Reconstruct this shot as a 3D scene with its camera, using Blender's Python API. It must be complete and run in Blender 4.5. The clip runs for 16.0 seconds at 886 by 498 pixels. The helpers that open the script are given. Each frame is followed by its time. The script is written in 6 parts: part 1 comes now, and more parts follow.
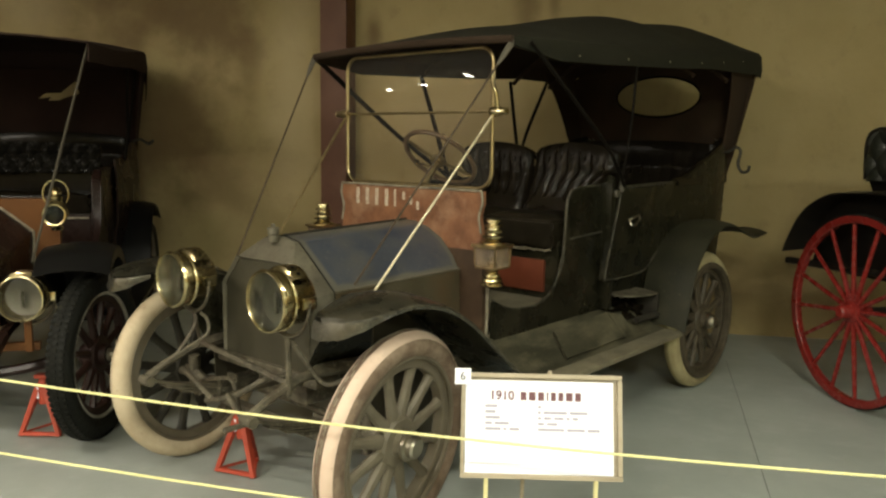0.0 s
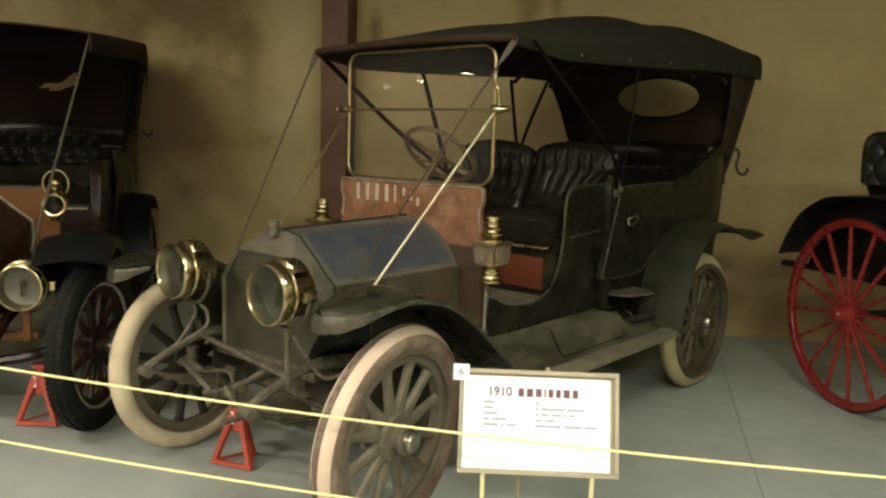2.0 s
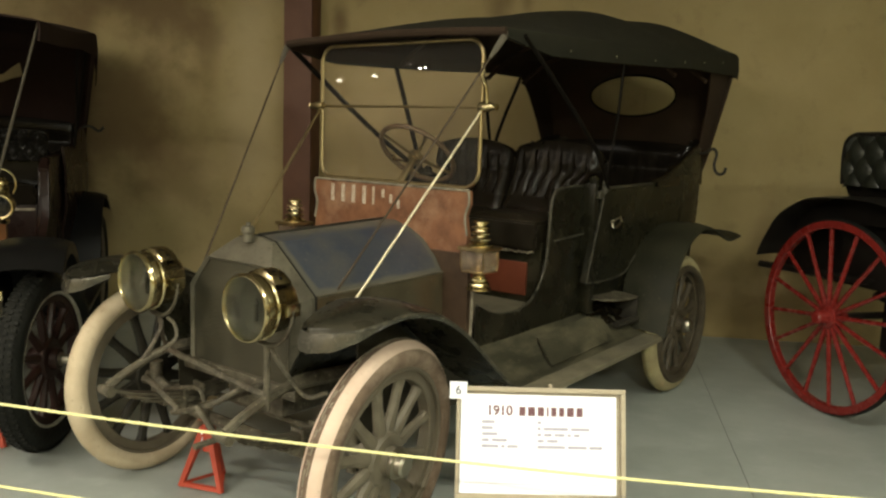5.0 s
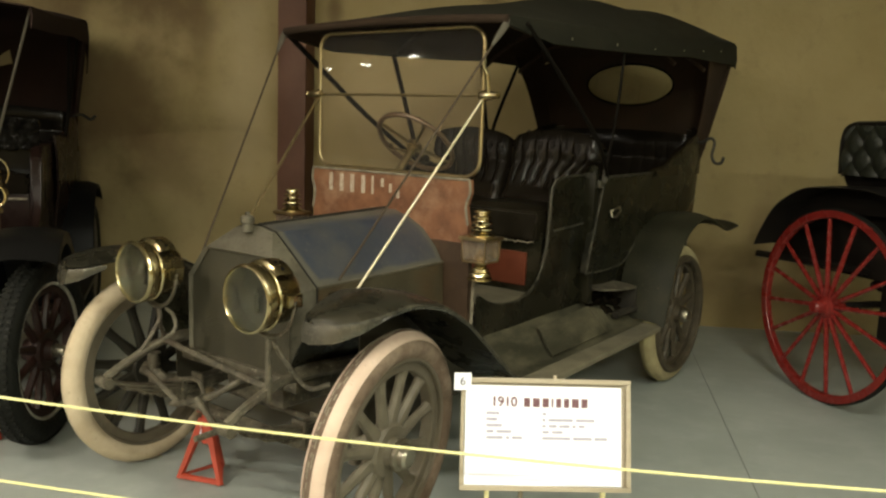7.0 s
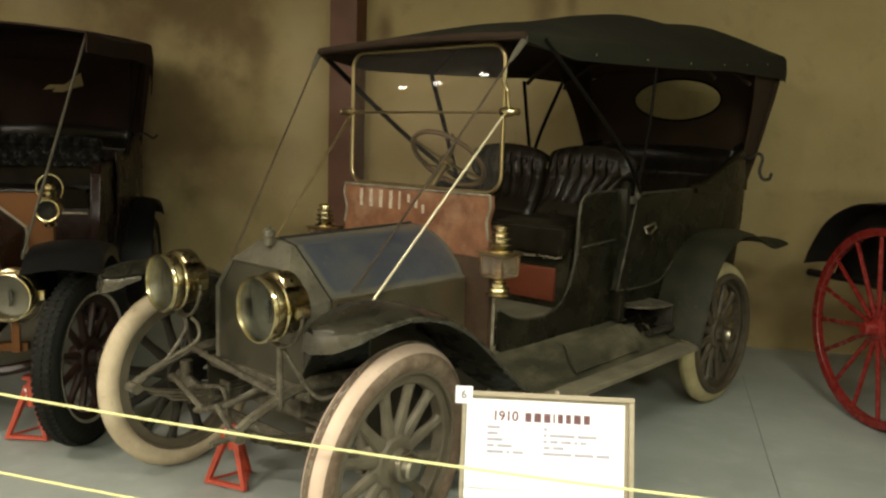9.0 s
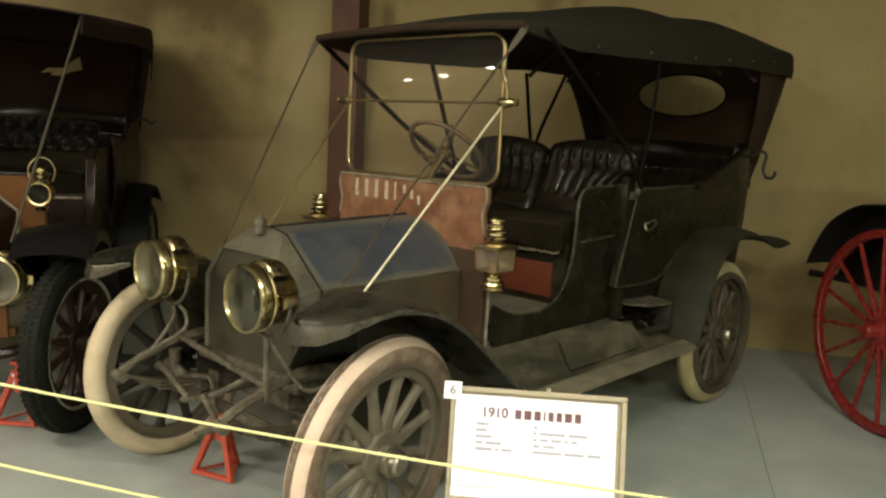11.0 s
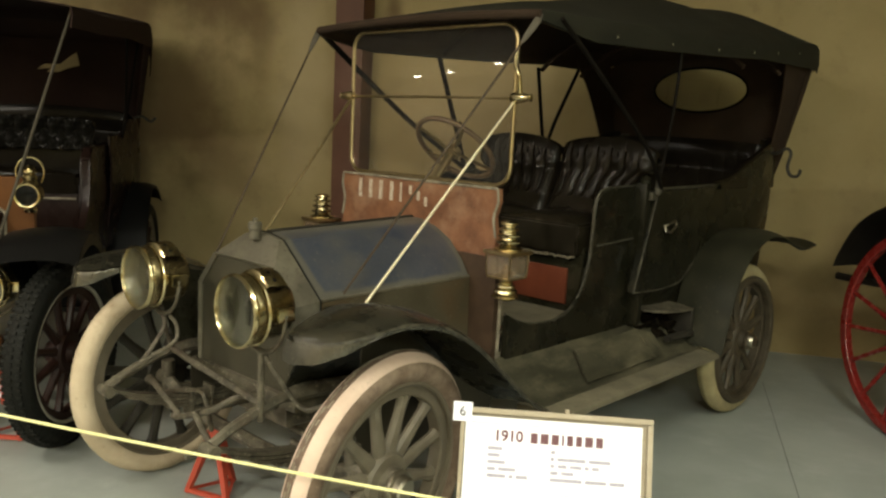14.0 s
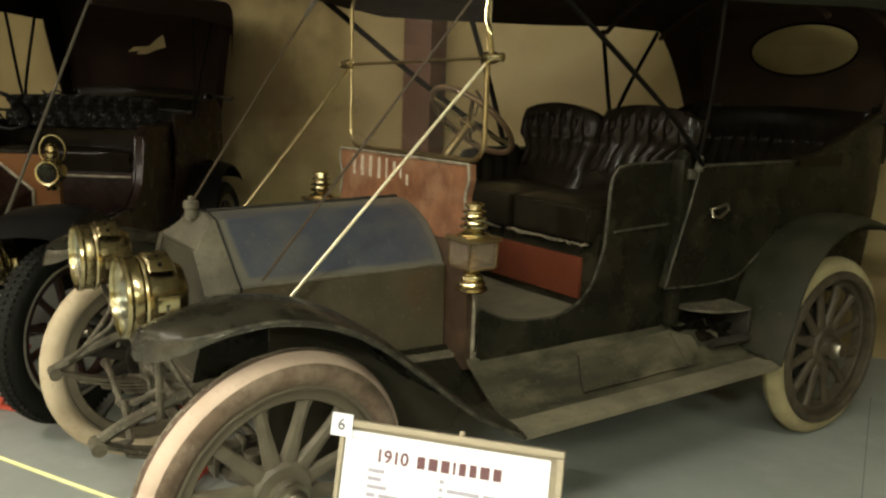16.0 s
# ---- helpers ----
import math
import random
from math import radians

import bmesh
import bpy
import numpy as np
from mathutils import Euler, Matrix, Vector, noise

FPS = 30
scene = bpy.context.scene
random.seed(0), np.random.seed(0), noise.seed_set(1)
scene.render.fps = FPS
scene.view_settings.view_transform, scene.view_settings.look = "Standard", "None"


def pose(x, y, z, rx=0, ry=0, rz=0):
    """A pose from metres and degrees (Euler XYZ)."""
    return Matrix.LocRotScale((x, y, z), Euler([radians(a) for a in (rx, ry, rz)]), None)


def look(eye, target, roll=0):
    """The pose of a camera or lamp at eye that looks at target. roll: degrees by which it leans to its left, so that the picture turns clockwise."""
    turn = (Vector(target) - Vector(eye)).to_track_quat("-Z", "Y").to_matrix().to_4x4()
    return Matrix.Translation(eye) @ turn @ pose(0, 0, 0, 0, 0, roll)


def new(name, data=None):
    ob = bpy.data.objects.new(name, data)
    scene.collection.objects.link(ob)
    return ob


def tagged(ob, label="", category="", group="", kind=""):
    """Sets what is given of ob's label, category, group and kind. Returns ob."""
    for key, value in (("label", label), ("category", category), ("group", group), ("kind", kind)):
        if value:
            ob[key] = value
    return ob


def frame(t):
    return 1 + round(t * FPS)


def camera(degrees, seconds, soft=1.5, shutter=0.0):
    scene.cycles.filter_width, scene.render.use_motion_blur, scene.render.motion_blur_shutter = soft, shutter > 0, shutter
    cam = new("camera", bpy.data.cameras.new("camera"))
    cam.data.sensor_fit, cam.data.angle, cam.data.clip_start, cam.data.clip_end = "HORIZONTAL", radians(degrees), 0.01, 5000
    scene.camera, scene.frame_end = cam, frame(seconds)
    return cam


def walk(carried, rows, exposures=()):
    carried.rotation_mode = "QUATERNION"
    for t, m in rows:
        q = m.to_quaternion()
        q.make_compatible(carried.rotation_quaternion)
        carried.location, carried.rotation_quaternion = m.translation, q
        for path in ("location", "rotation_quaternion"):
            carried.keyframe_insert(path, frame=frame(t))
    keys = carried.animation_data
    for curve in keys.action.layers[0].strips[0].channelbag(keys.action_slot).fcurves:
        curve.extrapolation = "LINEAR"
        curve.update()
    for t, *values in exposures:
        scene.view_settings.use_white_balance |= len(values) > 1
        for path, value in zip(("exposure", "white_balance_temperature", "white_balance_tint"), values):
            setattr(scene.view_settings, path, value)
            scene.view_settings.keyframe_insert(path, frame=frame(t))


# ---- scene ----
cam = camera(58.7, 16.0, soft=2.4)
PATH = [
    (0, (2.685, -2.002, 1.532), (1.391, -0.501, 1.265), 0.8),
    (0.5, (2.684, -2.017, 1.53), (1.403, -0.5, 1.29), 1.5),
    (1, (2.694, -2.033, 1.539), (1.402, -0.523, 1.316), 1.7),
    (1.5, (2.697, -2.038, 1.529), (1.408, -0.527, 1.287), 1.5),
    (2, (2.681, -2.025, 1.528), (1.396, -0.517, 1.255), 1.8),
    (2.5, (2.675, -2.022, 1.518), (1.395, -0.512, 1.238), 1.7),
    (3, (2.669, -2.015, 1.532), (1.387, -0.505, 1.252), 1.8),
    (3.5, (2.664, -2.015, 1.523), (1.383, -0.505, 1.243), 2.0),
    (4, (2.579, -1.992, 1.534), (1.31, -0.475, 1.237), 2.4),
    (4.2, (2.534, -1.984, 1.541), (1.284, -0.446, 1.268), 2.6),
    (6.3, (2.396, -1.953, 1.543), (1.239, -0.35, 1.233), 1.8),
    (6.5, (2.39, -1.96, 1.543), (1.232, -0.358, 1.239), 1.9),
    (7, (2.381, -1.968, 1.539), (1.218, -0.37, 1.232), 2.2),
    (7.5, (2.374, -1.975, 1.538), (1.193, -0.39, 1.23), 2.2),
    (8, (2.412, -1.962, 1.548), (1.17, -0.42, 1.268), 2.6),
    (8.5, (2.512, -1.909, 1.55), (1.252, -0.375, 1.306), 2.0),
    (9, (2.59, -1.845, 1.543), (1.273, -0.365, 1.272), 1.9),
    (9.2, (2.612, -1.827, 1.529), (1.292, -0.349, 1.258), 2.0),
    (11.5, (2.574, -1.768, 1.532), (1.255, -0.293, 1.241), 3.3),
    (12, (2.58, -1.76, 1.539), (1.276, -0.272, 1.251), 3.1),
    (12.5, (2.595, -1.764, 1.53), (1.292, -0.273, 1.243), 3.4),
    (13, (2.591, -1.776, 1.527), (1.269, -0.306, 1.223), 3.7),
    (13.5, (2.505, -1.722, 1.529), (1.155, -0.279, 1.224), 3.2),
    (14, (2.432, -1.616, 1.534), (1.096, -0.157, 1.237), 2.9),
    (14.5, (2.48, -1.425, 1.519), (1.098, -0.007, 1.235), 2.6),
    (15, (2.588, -1.208, 1.513), (1.075, 0.061, 1.194), 2.4),
    (15.5, (2.619, -0.997, 1.499), (1.09, 0.242, 1.145), -0.1),
    (16, (2.651, -0.791, 1.517), (1.039, 0.337, 1.156), 1.9),
]
walk(cam, [(t, look(eye, target, roll)) for t, eye, target, roll in PATH])

# ---- world and lamps ----
world = bpy.data.worlds.new("hall")
scene.world = world
world.use_nodes = True
world.node_tree.nodes["Background"].inputs[0].default_value = (0.02, 0.018, 0.014, 1)
world.node_tree.nodes["Background"].inputs[1].default_value = 0.2
scene.view_settings.exposure = 0.27

ROOM = 31.0  # the hall is turned by this against the car
CA, SA = math.cos(radians(ROOM)), math.sin(radians(ROOM))
WALL_V = -3.57


def room(u, v, z=0.0):
    """A place of the hall: u along the back wall, v out from it."""
    return Vector((u * CA + v * SA, u * SA - v * CA, z))


CEIL = 3.9
LAMPS = [(u, v) for v in (2.1, 6.3) for u in (-6, -2, 2, 6)]
FAR_LAMPS = [(-20.9, 7.25), (-25.7, 7.1), (-29.6, 6.7)]  # short lamps at the far end of the hall
for u, v in LAMPS:
    d = bpy.data.lights.new("tube_light", "AREA")
    d.shape, d.size, d.size_y = "RECTANGLE", 1.15, 0.1
    d.energy = (70.0 if v < 4 else 300.0) * {6: 0.6, -6: 0.7}.get(u, 1.0)
    d.color = {-6: (1.0, 0.9, 0.74), -2: (1.0, 0.915, 0.76), 2: (0.99, 0.98, 0.79)}.get(u, (0.93, 1.0, 0.78))
    ob = new("tube_light", d)
    ob.matrix_world = Matrix.Translation(room(u, v, CEIL - 0.155)) @ pose(0, 0, 0, 0, 0, ROOM)

# ---- materials ----


def material(name, base, rough=0.5, metal=0.0, second=None, scale=6.0, amount=0.5, bump=0.0, bump_scale=60.0,
             rough_var=0.15, third=None, third_scale=1.5, third_lo=0.55, third_hi=0.7, coat=0.0, stretch=(1, 1, 1), spec=0.5, speck=None, speck_lo=0.6):
    m = bpy.data.materials.new(name)
    m.use_nodes = True
    nt = m.node_tree
    n, l = nt.nodes, nt.links
    b = n["Principled BSDF"]
    b.inputs["Metallic"].default_value = metal
    b.inputs["Coat Weight"].default_value = coat
    b.inputs["Specular IOR Level"].default_value = spec
    tc = n.new("ShaderNodeTexCoord")
    mp = n.new("ShaderNodeMapping")
    mp.inputs["Scale"].default_value = stretch
    l.new(tc.outputs["Object"], mp.inputs[0])
    a = n.new("ShaderNodeTexNoise")
    a.inputs["Scale"].default_value, a.inputs["Detail"].default_value, a.inputs["Roughness"].default_value = scale, 8, 0.62
    l.new(mp.outputs[0], a.inputs["Vector"])
    mix = n.new("ShaderNodeMix")
    mix.data_type = "RGBA"
    second = second or tuple(c * 0.7 for c in base)
    mix.inputs[6].default_value, mix.inputs[7].default_value = (*base, 1), (*second, 1)
    r = n.new("ShaderNodeMapRange")
    r.inputs[1].default_value, r.inputs[2].default_value, r.inputs[4].default_value = 0.35, 0.68, amount
    l.new(a.outputs["Fac"], r.inputs[0])
    l.new(r.outputs[0], mix.inputs[0])
    out = mix.outputs[2]
    if third:
        c = n.new("ShaderNodeTexNoise")
        c.inputs["Scale"].default_value, c.inputs["Detail"].default_value = third_scale, 6
        c.inputs["Roughness"].default_value = 0.65
        l.new(mp.outputs[0], c.inputs["Vector"])
        r3 = n.new("ShaderNodeMapRange")
        r3.inputs[1].default_value, r3.inputs[2].default_value = third_lo, third_hi
        l.new(c.outputs["Fac"], r3.inputs[0])
        mix3 = n.new("ShaderNodeMix")
        mix3.data_type = "RGBA"
        l.new(r3.outputs[0], mix3.inputs[0])
        l.new(out, mix3.inputs[6])
        mix3.inputs[7].default_value = (*third, 1)
        out = mix3.outputs[2]
    if speck:
        c = n.new("ShaderNodeTexNoise")
        c.inputs["Scale"].default_value, c.inputs["Detail"].default_value = 55.0, 5
        l.new(tc.outputs["Object"], c.inputs["Vector"])
        r4 = n.new("ShaderNodeMapRange")
        r4.inputs[1].default_value, r4.inputs[2].default_value, r4.inputs[4].default_value = speck_lo, speck_lo + 0.14, 0.8
        l.new(c.outputs["Fac"], r4.inputs[0])
        mix4 = n.new("ShaderNodeMix")
        mix4.data_type = "RGBA"
        l.new(r4.outputs[0], mix4.inputs[0])
        l.new(out, mix4.inputs[6])
        mix4.inputs[7].default_value = (*speck, 1)
        out = mix4.outputs[2]
    l.new(out, b.inputs["Base Color"])
    rr = n.new("ShaderNodeMapRange")
    rr.inputs[3].default_value, rr.inputs[4].default_value = max(0.02, rough - rough_var), min(1, rough + rough_var)
    l.new(a.outputs["Fac"], rr.inputs[0])
    l.new(rr.outputs[0], b.inputs["Roughness"])
    if bump:
        f = n.new("ShaderNodeTexNoise")
        f.inputs["Scale"].default_value, f.inputs["Detail"].default_value = bump_scale, 4
        l.new(mp.outputs[0], f.inputs["Vector"])
        bp = n.new("ShaderNodeBump")
        bp.inputs["Strength"].default_value, bp.inputs["Distance"].default_value = bump, 0.01
        l.new(f.outputs["Fac"], bp.inputs["Height"])
        l.new(bp.outputs[0], b.inputs["Normal"])
    return m




def wall_material():
    """Tan plaster: blotches at two scales and a few damp stains, pale patches and painted shade at their places (u, z,
    half width, half height, strength).
    """
    m = material("plaster wall", (0.325, 0.255, 0.121), 0.9, second=(0.272, 0.208, 0.094), scale=1.6, amount=0.9, bump=0.25, bump_scale=22,
                 third=(0.222, 0.166, 0.078), third_scale=4.5, third_lo=0.55, third_hi=0.8)
    nt = m.node_tree
    n, l = nt.nodes, nt.links
    b = n["Principled BSDF"]
    out = b.inputs["Base Color"].links[0].from_socket
    tc = next(q for q in n if q.bl_idname == "ShaderNodeTexCoord")
    nz = n.new("ShaderNodeTexNoise")
    nz.inputs["Scale"].default_value, nz.inputs["Detail"].default_value, nz.inputs["Roughness"].default_value = 2.6, 5, 0.55
    l.new(tc.outputs["Object"], nz.inputs["Vector"])
    for u, z, ru, rz, strength in STAINS_AND_SHADE:
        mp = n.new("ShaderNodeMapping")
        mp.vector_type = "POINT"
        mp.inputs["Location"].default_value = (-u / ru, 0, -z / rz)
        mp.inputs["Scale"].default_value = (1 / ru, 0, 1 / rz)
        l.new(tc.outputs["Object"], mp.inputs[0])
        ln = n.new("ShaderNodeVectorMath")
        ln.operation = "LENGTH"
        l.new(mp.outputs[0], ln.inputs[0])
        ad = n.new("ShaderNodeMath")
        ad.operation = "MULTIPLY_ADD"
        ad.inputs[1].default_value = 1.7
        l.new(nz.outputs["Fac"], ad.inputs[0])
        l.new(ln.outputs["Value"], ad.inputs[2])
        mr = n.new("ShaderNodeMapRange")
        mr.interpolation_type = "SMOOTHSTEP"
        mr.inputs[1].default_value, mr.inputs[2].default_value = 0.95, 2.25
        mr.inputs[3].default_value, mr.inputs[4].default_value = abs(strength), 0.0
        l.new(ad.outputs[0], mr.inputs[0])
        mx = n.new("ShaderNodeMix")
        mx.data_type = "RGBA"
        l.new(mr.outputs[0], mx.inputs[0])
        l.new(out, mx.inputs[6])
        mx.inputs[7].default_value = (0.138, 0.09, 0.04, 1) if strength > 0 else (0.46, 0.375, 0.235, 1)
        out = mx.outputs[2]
    l.new(out, b.inputs["Base Color"])
    return m


# low dark entries behind the maroon car and the buggy paint in their shade
STAINS_AND_SHADE = [(-2.6, 2.85, 1.3, 0.6, 0.95), (-1.95, 2.5, 0.45, 0.38, 0.9), (-1.62, 2.2, 0.12, 0.4, 0.6), (-2.35, 1.72, 0.6, 0.55, 0.85), (-1.95, 1.2, 0.55, 0.45, 0.55),
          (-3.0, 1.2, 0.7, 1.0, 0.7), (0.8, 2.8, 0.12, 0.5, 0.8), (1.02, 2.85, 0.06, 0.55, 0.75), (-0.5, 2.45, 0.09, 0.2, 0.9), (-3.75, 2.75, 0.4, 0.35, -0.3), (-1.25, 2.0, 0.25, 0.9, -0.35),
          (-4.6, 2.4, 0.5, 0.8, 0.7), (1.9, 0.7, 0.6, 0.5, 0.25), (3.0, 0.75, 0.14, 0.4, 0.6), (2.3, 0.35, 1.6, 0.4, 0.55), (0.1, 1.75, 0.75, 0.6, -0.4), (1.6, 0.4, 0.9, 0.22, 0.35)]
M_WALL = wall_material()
M_CEIL = material("ceiling paint", (0.35, 0.32, 0.25), 0.9, scale=2)
M_FLOOR = material("grey painted concrete", (0.33, 0.355, 0.328), 0.45, second=(0.258, 0.282, 0.257), scale=1.6, amount=0.7, bump=0.08, bump_scale=80,
                   third=(0.37, 0.388, 0.368), third_scale=5, third_lo=0.5, third_hi=0.8)
M_PILLAR = material("red oxide paint", (0.098, 0.034, 0.0135), 0.6, second=(0.062, 0.022, 0.0095), scale=5, bump=0.1)
M_BODY = material("dusty dark green paint", (0.0074, 0.0073, 0.0043), 0.28, second=(0.0145, 0.0134, 0.0078), scale=7, amount=0.85, rough_var=0.22, bump=0.06, spec=0.2,
                  third=(0.04, 0.0335, 0.02), third_scale=3.0, third_lo=0.52, third_hi=0.85, speck=(0.07, 0.057, 0.038), speck_lo=0.66)
M_FENDER = material("dusty black fender paint", (0.0075, 0.0072, 0.0052), 0.24, second=(0.027, 0.0253, 0.0172), scale=9, amount=0.85, rough_var=0.3, bump=0.05, spec=0.2,
                    third=(0.04, 0.035, 0.0235), third_scale=4, third_lo=0.5, third_hi=0.78, speck=(0.085, 0.075, 0.052), speck_lo=0.64)
M_DUST = material("dust grey metal", (0.112, 0.098, 0.068), 0.55, second=(0.032, 0.0275, 0.0185), scale=18, amount=0.97, bump=0.3, bump_scale=45, spec=0.35,
                  third=(0.05, 0.034, 0.022), third_scale=5, third_lo=0.5, third_hi=0.72, speck=(0.27, 0.245, 0.18), speck_lo=0.6)
M_SHELL = material("dull grey radiator shell", (0.135, 0.121, 0.086), 0.5, metal=0.3, second=(0.07, 0.062, 0.043), scale=9, amount=0.95, bump=0.06, speck=(0.05, 0.044, 0.029), speck_lo=0.58)
M_HOOD = material("blue faded hood paint", (0.027, 0.034, 0.053), 0.36, second=(0.053, 0.056, 0.062), scale=8, amount=0.98, rough_var=0.2, bump=0.05, spec=0.4,
                  third=(0.07, 0.067, 0.058), third_scale=3.0, third_lo=0.47, third_hi=0.76, speck=(0.105, 0.1, 0.085), speck_lo=0.62)
def rub_edges(m, dust):
    """Paint gone to dust along the ends and the lower and upper edges of the hood panels."""
    n, l = m.node_tree.nodes, m.node_tree.links
    b = n["Principled BSDF"]
    out = b.inputs["Base Color"].links[0].from_socket
    tc = next(q for q in n if q.bl_idname == "ShaderNodeTexCoord")
    sep = n.new("ShaderNodeSeparateXYZ")
    l.new(tc.outputs["Object"], sep.inputs[0])

    def ramp(sock, a, c):
        r = n.new("ShaderNodeMapRange")
        r.interpolation_type = "SMOOTHSTEP"
        r.inputs[1].default_value, r.inputs[2].default_value = a, c
        l.new(sock, r.inputs[0])
        return r.outputs[0]

    def calc(op, a, c):
        q = n.new("ShaderNodeMath")
        q.operation = op
        for i, v in enumerate((a, c)):
            if isinstance(v, float):
                q.inputs[i].default_value = v
            else:
                l.new(v, q.inputs[i])
        return q.outputs[0]

    ends = calc("ABSOLUTE", calc("SUBTRACT", sep.outputs[1], 0.45), 0.0)
    rise = calc("SUBTRACT", sep.outputs[2], calc("MULTIPLY", sep.outputs[1], 0.018))
    rim = calc("MAXIMUM", ramp(ends, 0.32, 0.375), calc("MAXIMUM", ramp(rise, 0.968, 0.93), ramp(rise, 1.11, 1.14)))
    nz = n.new("ShaderNodeTexNoise")
    nz.inputs["Scale"].default_value, nz.inputs["Detail"].default_value = 9.0, 7
    l.new(tc.outputs["Object"], nz.inputs["Vector"])
    fac = ramp(calc("ADD", rim, nz.outputs["Fac"]), 0.78, 1.3)
    mx = n.new("ShaderNodeMix")
    mx.data_type = "RGBA"
    l.new(fac, mx.inputs[0])
    l.new(out, mx.inputs[6])
    mx.inputs[7].default_value = (*dust, 1)
    l.new(mx.outputs[2], b.inputs["Base Color"])


rub_edges(M_HOOD, (0.085, 0.08, 0.064))
M_CORE = material("radiator core", (0.02746, 0.02412, 0.01234), 0.6, second=(0.04524, 0.03874, 0.0202), scale=8, amount=0.8, bump=0.5, bump_scale=160)
M_TOP = material("black top canvas", (0.009792, 0.009642, 0.005363), 0.8, second=(0.01728, 0.01624, 0.009387), scale=4, amount=0.8, bump=0.3, bump_scale=90, spec=0.22,
                 third=(0.02304, 0.02082, 0.01252), third_scale=2.2, third_lo=0.55, third_hi=0.85)
M_TOPIN = material("dark brown top lining", (0.024, 0.0145, 0.0085), 0.9, second=(0.038, 0.023, 0.0135), scale=4, amount=0.8, bump=0.2, bump_scale=90, spec=0.2)
M_LEATHER = material("black tufted leather", (0.0055, 0.0042, 0.0027), 0.22, second=(0.011, 0.0085, 0.0053), spec=0.13, scale=9, bump=0.06, bump_scale=60, rough_var=0.12)
M_BUTTONED = material("glossy black buttoned leather", (0.008, 0.0072, 0.006), 0.22, second=(0.013, 0.0118, 0.01), spec=0.11, scale=9, bump=0.05, bump_scale=70, rough_var=0.1)
M_CUSHION = material("worn black leather", (0.0062, 0.0049, 0.0029), 0.34, second=(0.0145, 0.0115, 0.0065), spec=0.3, scale=9, amount=0.9, bump=0.12, bump_scale=40, rough_var=0.18)
M_BRASS = material("polished brass", (0.6, 0.515, 0.305), 0.2, metal=1.0, second=(0.34, 0.28, 0.15), scale=12, amount=0.9, rough_var=0.12, bump=0.08, bump_scale=30)
M_OLDBRASS = material("tarnished brass", (0.42, 0.33, 0.17), 0.36, metal=1.0, second=(0.24, 0.18, 0.1), scale=14, amount=0.8)
M_SILVER = material("silvered reflector", (0.55, 0.535, 0.45), 0.2, metal=1.0, second=(0.3, 0.285, 0.225), scale=14, amount=0.85, bump=0.05, bump_scale=25)
M_WOOD = material("brown varnished wood", (0.17, 0.068, 0.034), 0.42, second=(0.09, 0.034, 0.018), scale=9, amount=0.9, bump=0.12)
M_DASH = material("crackled brown dash varnish", (0.215, 0.097, 0.047), 0.45, second=(0.1, 0.038, 0.017), scale=10, amount=0.9, bump=0.15,
                  third=(0.275, 0.16, 0.095), third_scale=4, third_lo=0.52, third_hi=0.7, speck=(0.085, 0.032, 0.015), speck_lo=0.63)
M_DARKSPOKE = material("dark wheel paint with grime and shade", (0.014, 0.0125, 0.009), 0.55, second=(0.036, 0.032, 0.022), scale=10, amount=0.7, bump=0.1, spec=0.25)
M_REARSPOKE = material("grimy brown wheel paint", (0.042, 0.033, 0.021), 0.55, second=(0.08, 0.064, 0.042), scale=12, amount=0.9, bump=0.15, spec=0.3, speck=(0.13, 0.105, 0.07), speck_lo=0.62)
M_STEER = material("dark worn rim wood", (0.09, 0.055, 0.028), 0.4, second=(0.05, 0.03, 0.016), scale=12)
M_DARKWOOD = material("dark stained wood", (0.0663, 0.0408, 0.02436), 0.5, second=(0.0351, 0.02122, 0.0126), scale=9, amount=0.9, bump=0.1, spec=0.3)
M_BOWIRON = material("black bow iron", (0.005, 0.004, 0.003), 0.65, second=(0.009, 0.0072, 0.0052), scale=12, spec=0.06)
M_RIMPALE = material("pale rim paint", (0.3, 0.285, 0.235), 0.5, second=(0.16, 0.15, 0.12), scale=14, amount=0.8)
M_JOINT = material("dark joint filler", (0.14, 0.14, 0.12), 0.8, scale=20)
M_LAMPBACK = material("dull sooty lamp back", (0.024, 0.023, 0.0145), 0.7, second=(0.013, 0.0125, 0.008), scale=9, spec=0.1)
M_BRASSBACK = material("dull dusty brass lamp back", (0.03, 0.0275, 0.015), 0.45, second=(0.018, 0.016, 0.009), scale=9, spec=0.5)
M_DRUM = material("brown tarnished brass drum", (0.37, 0.305, 0.165), 0.26, metal=1.0, second=(0.2, 0.16, 0.085), scale=9, amount=0.95, bump=0.05)
M_HOODSIDE = material("brown dusty hood side paint", (0.047, 0.039, 0.0225), 0.5, second=(0.072, 0.062, 0.038), scale=6, amount=0.9, spec=0.3, third=(0.06, 0.037, 0.0165), third_scale=3, third_lo=0.48, third_hi=0.68, speck=(0.1, 0.088, 0.058))
M_OLDTYRE = material("yellowed grey rubber", (0.4, 0.345, 0.185), 0.8, second=(0.27, 0.225, 0.12), scale=7, amount=0.9, bump=0.25, bump_scale=40, third=(0.2, 0.165, 0.09), third_scale=4, third_lo=0.55, third_hi=0.78)
M_MOULD = material("dark worn moulding", (0.012, 0.0115, 0.0085), 0.45, second=(0.085, 0.077, 0.055), scale=34, amount=0.95, spec=0.2)
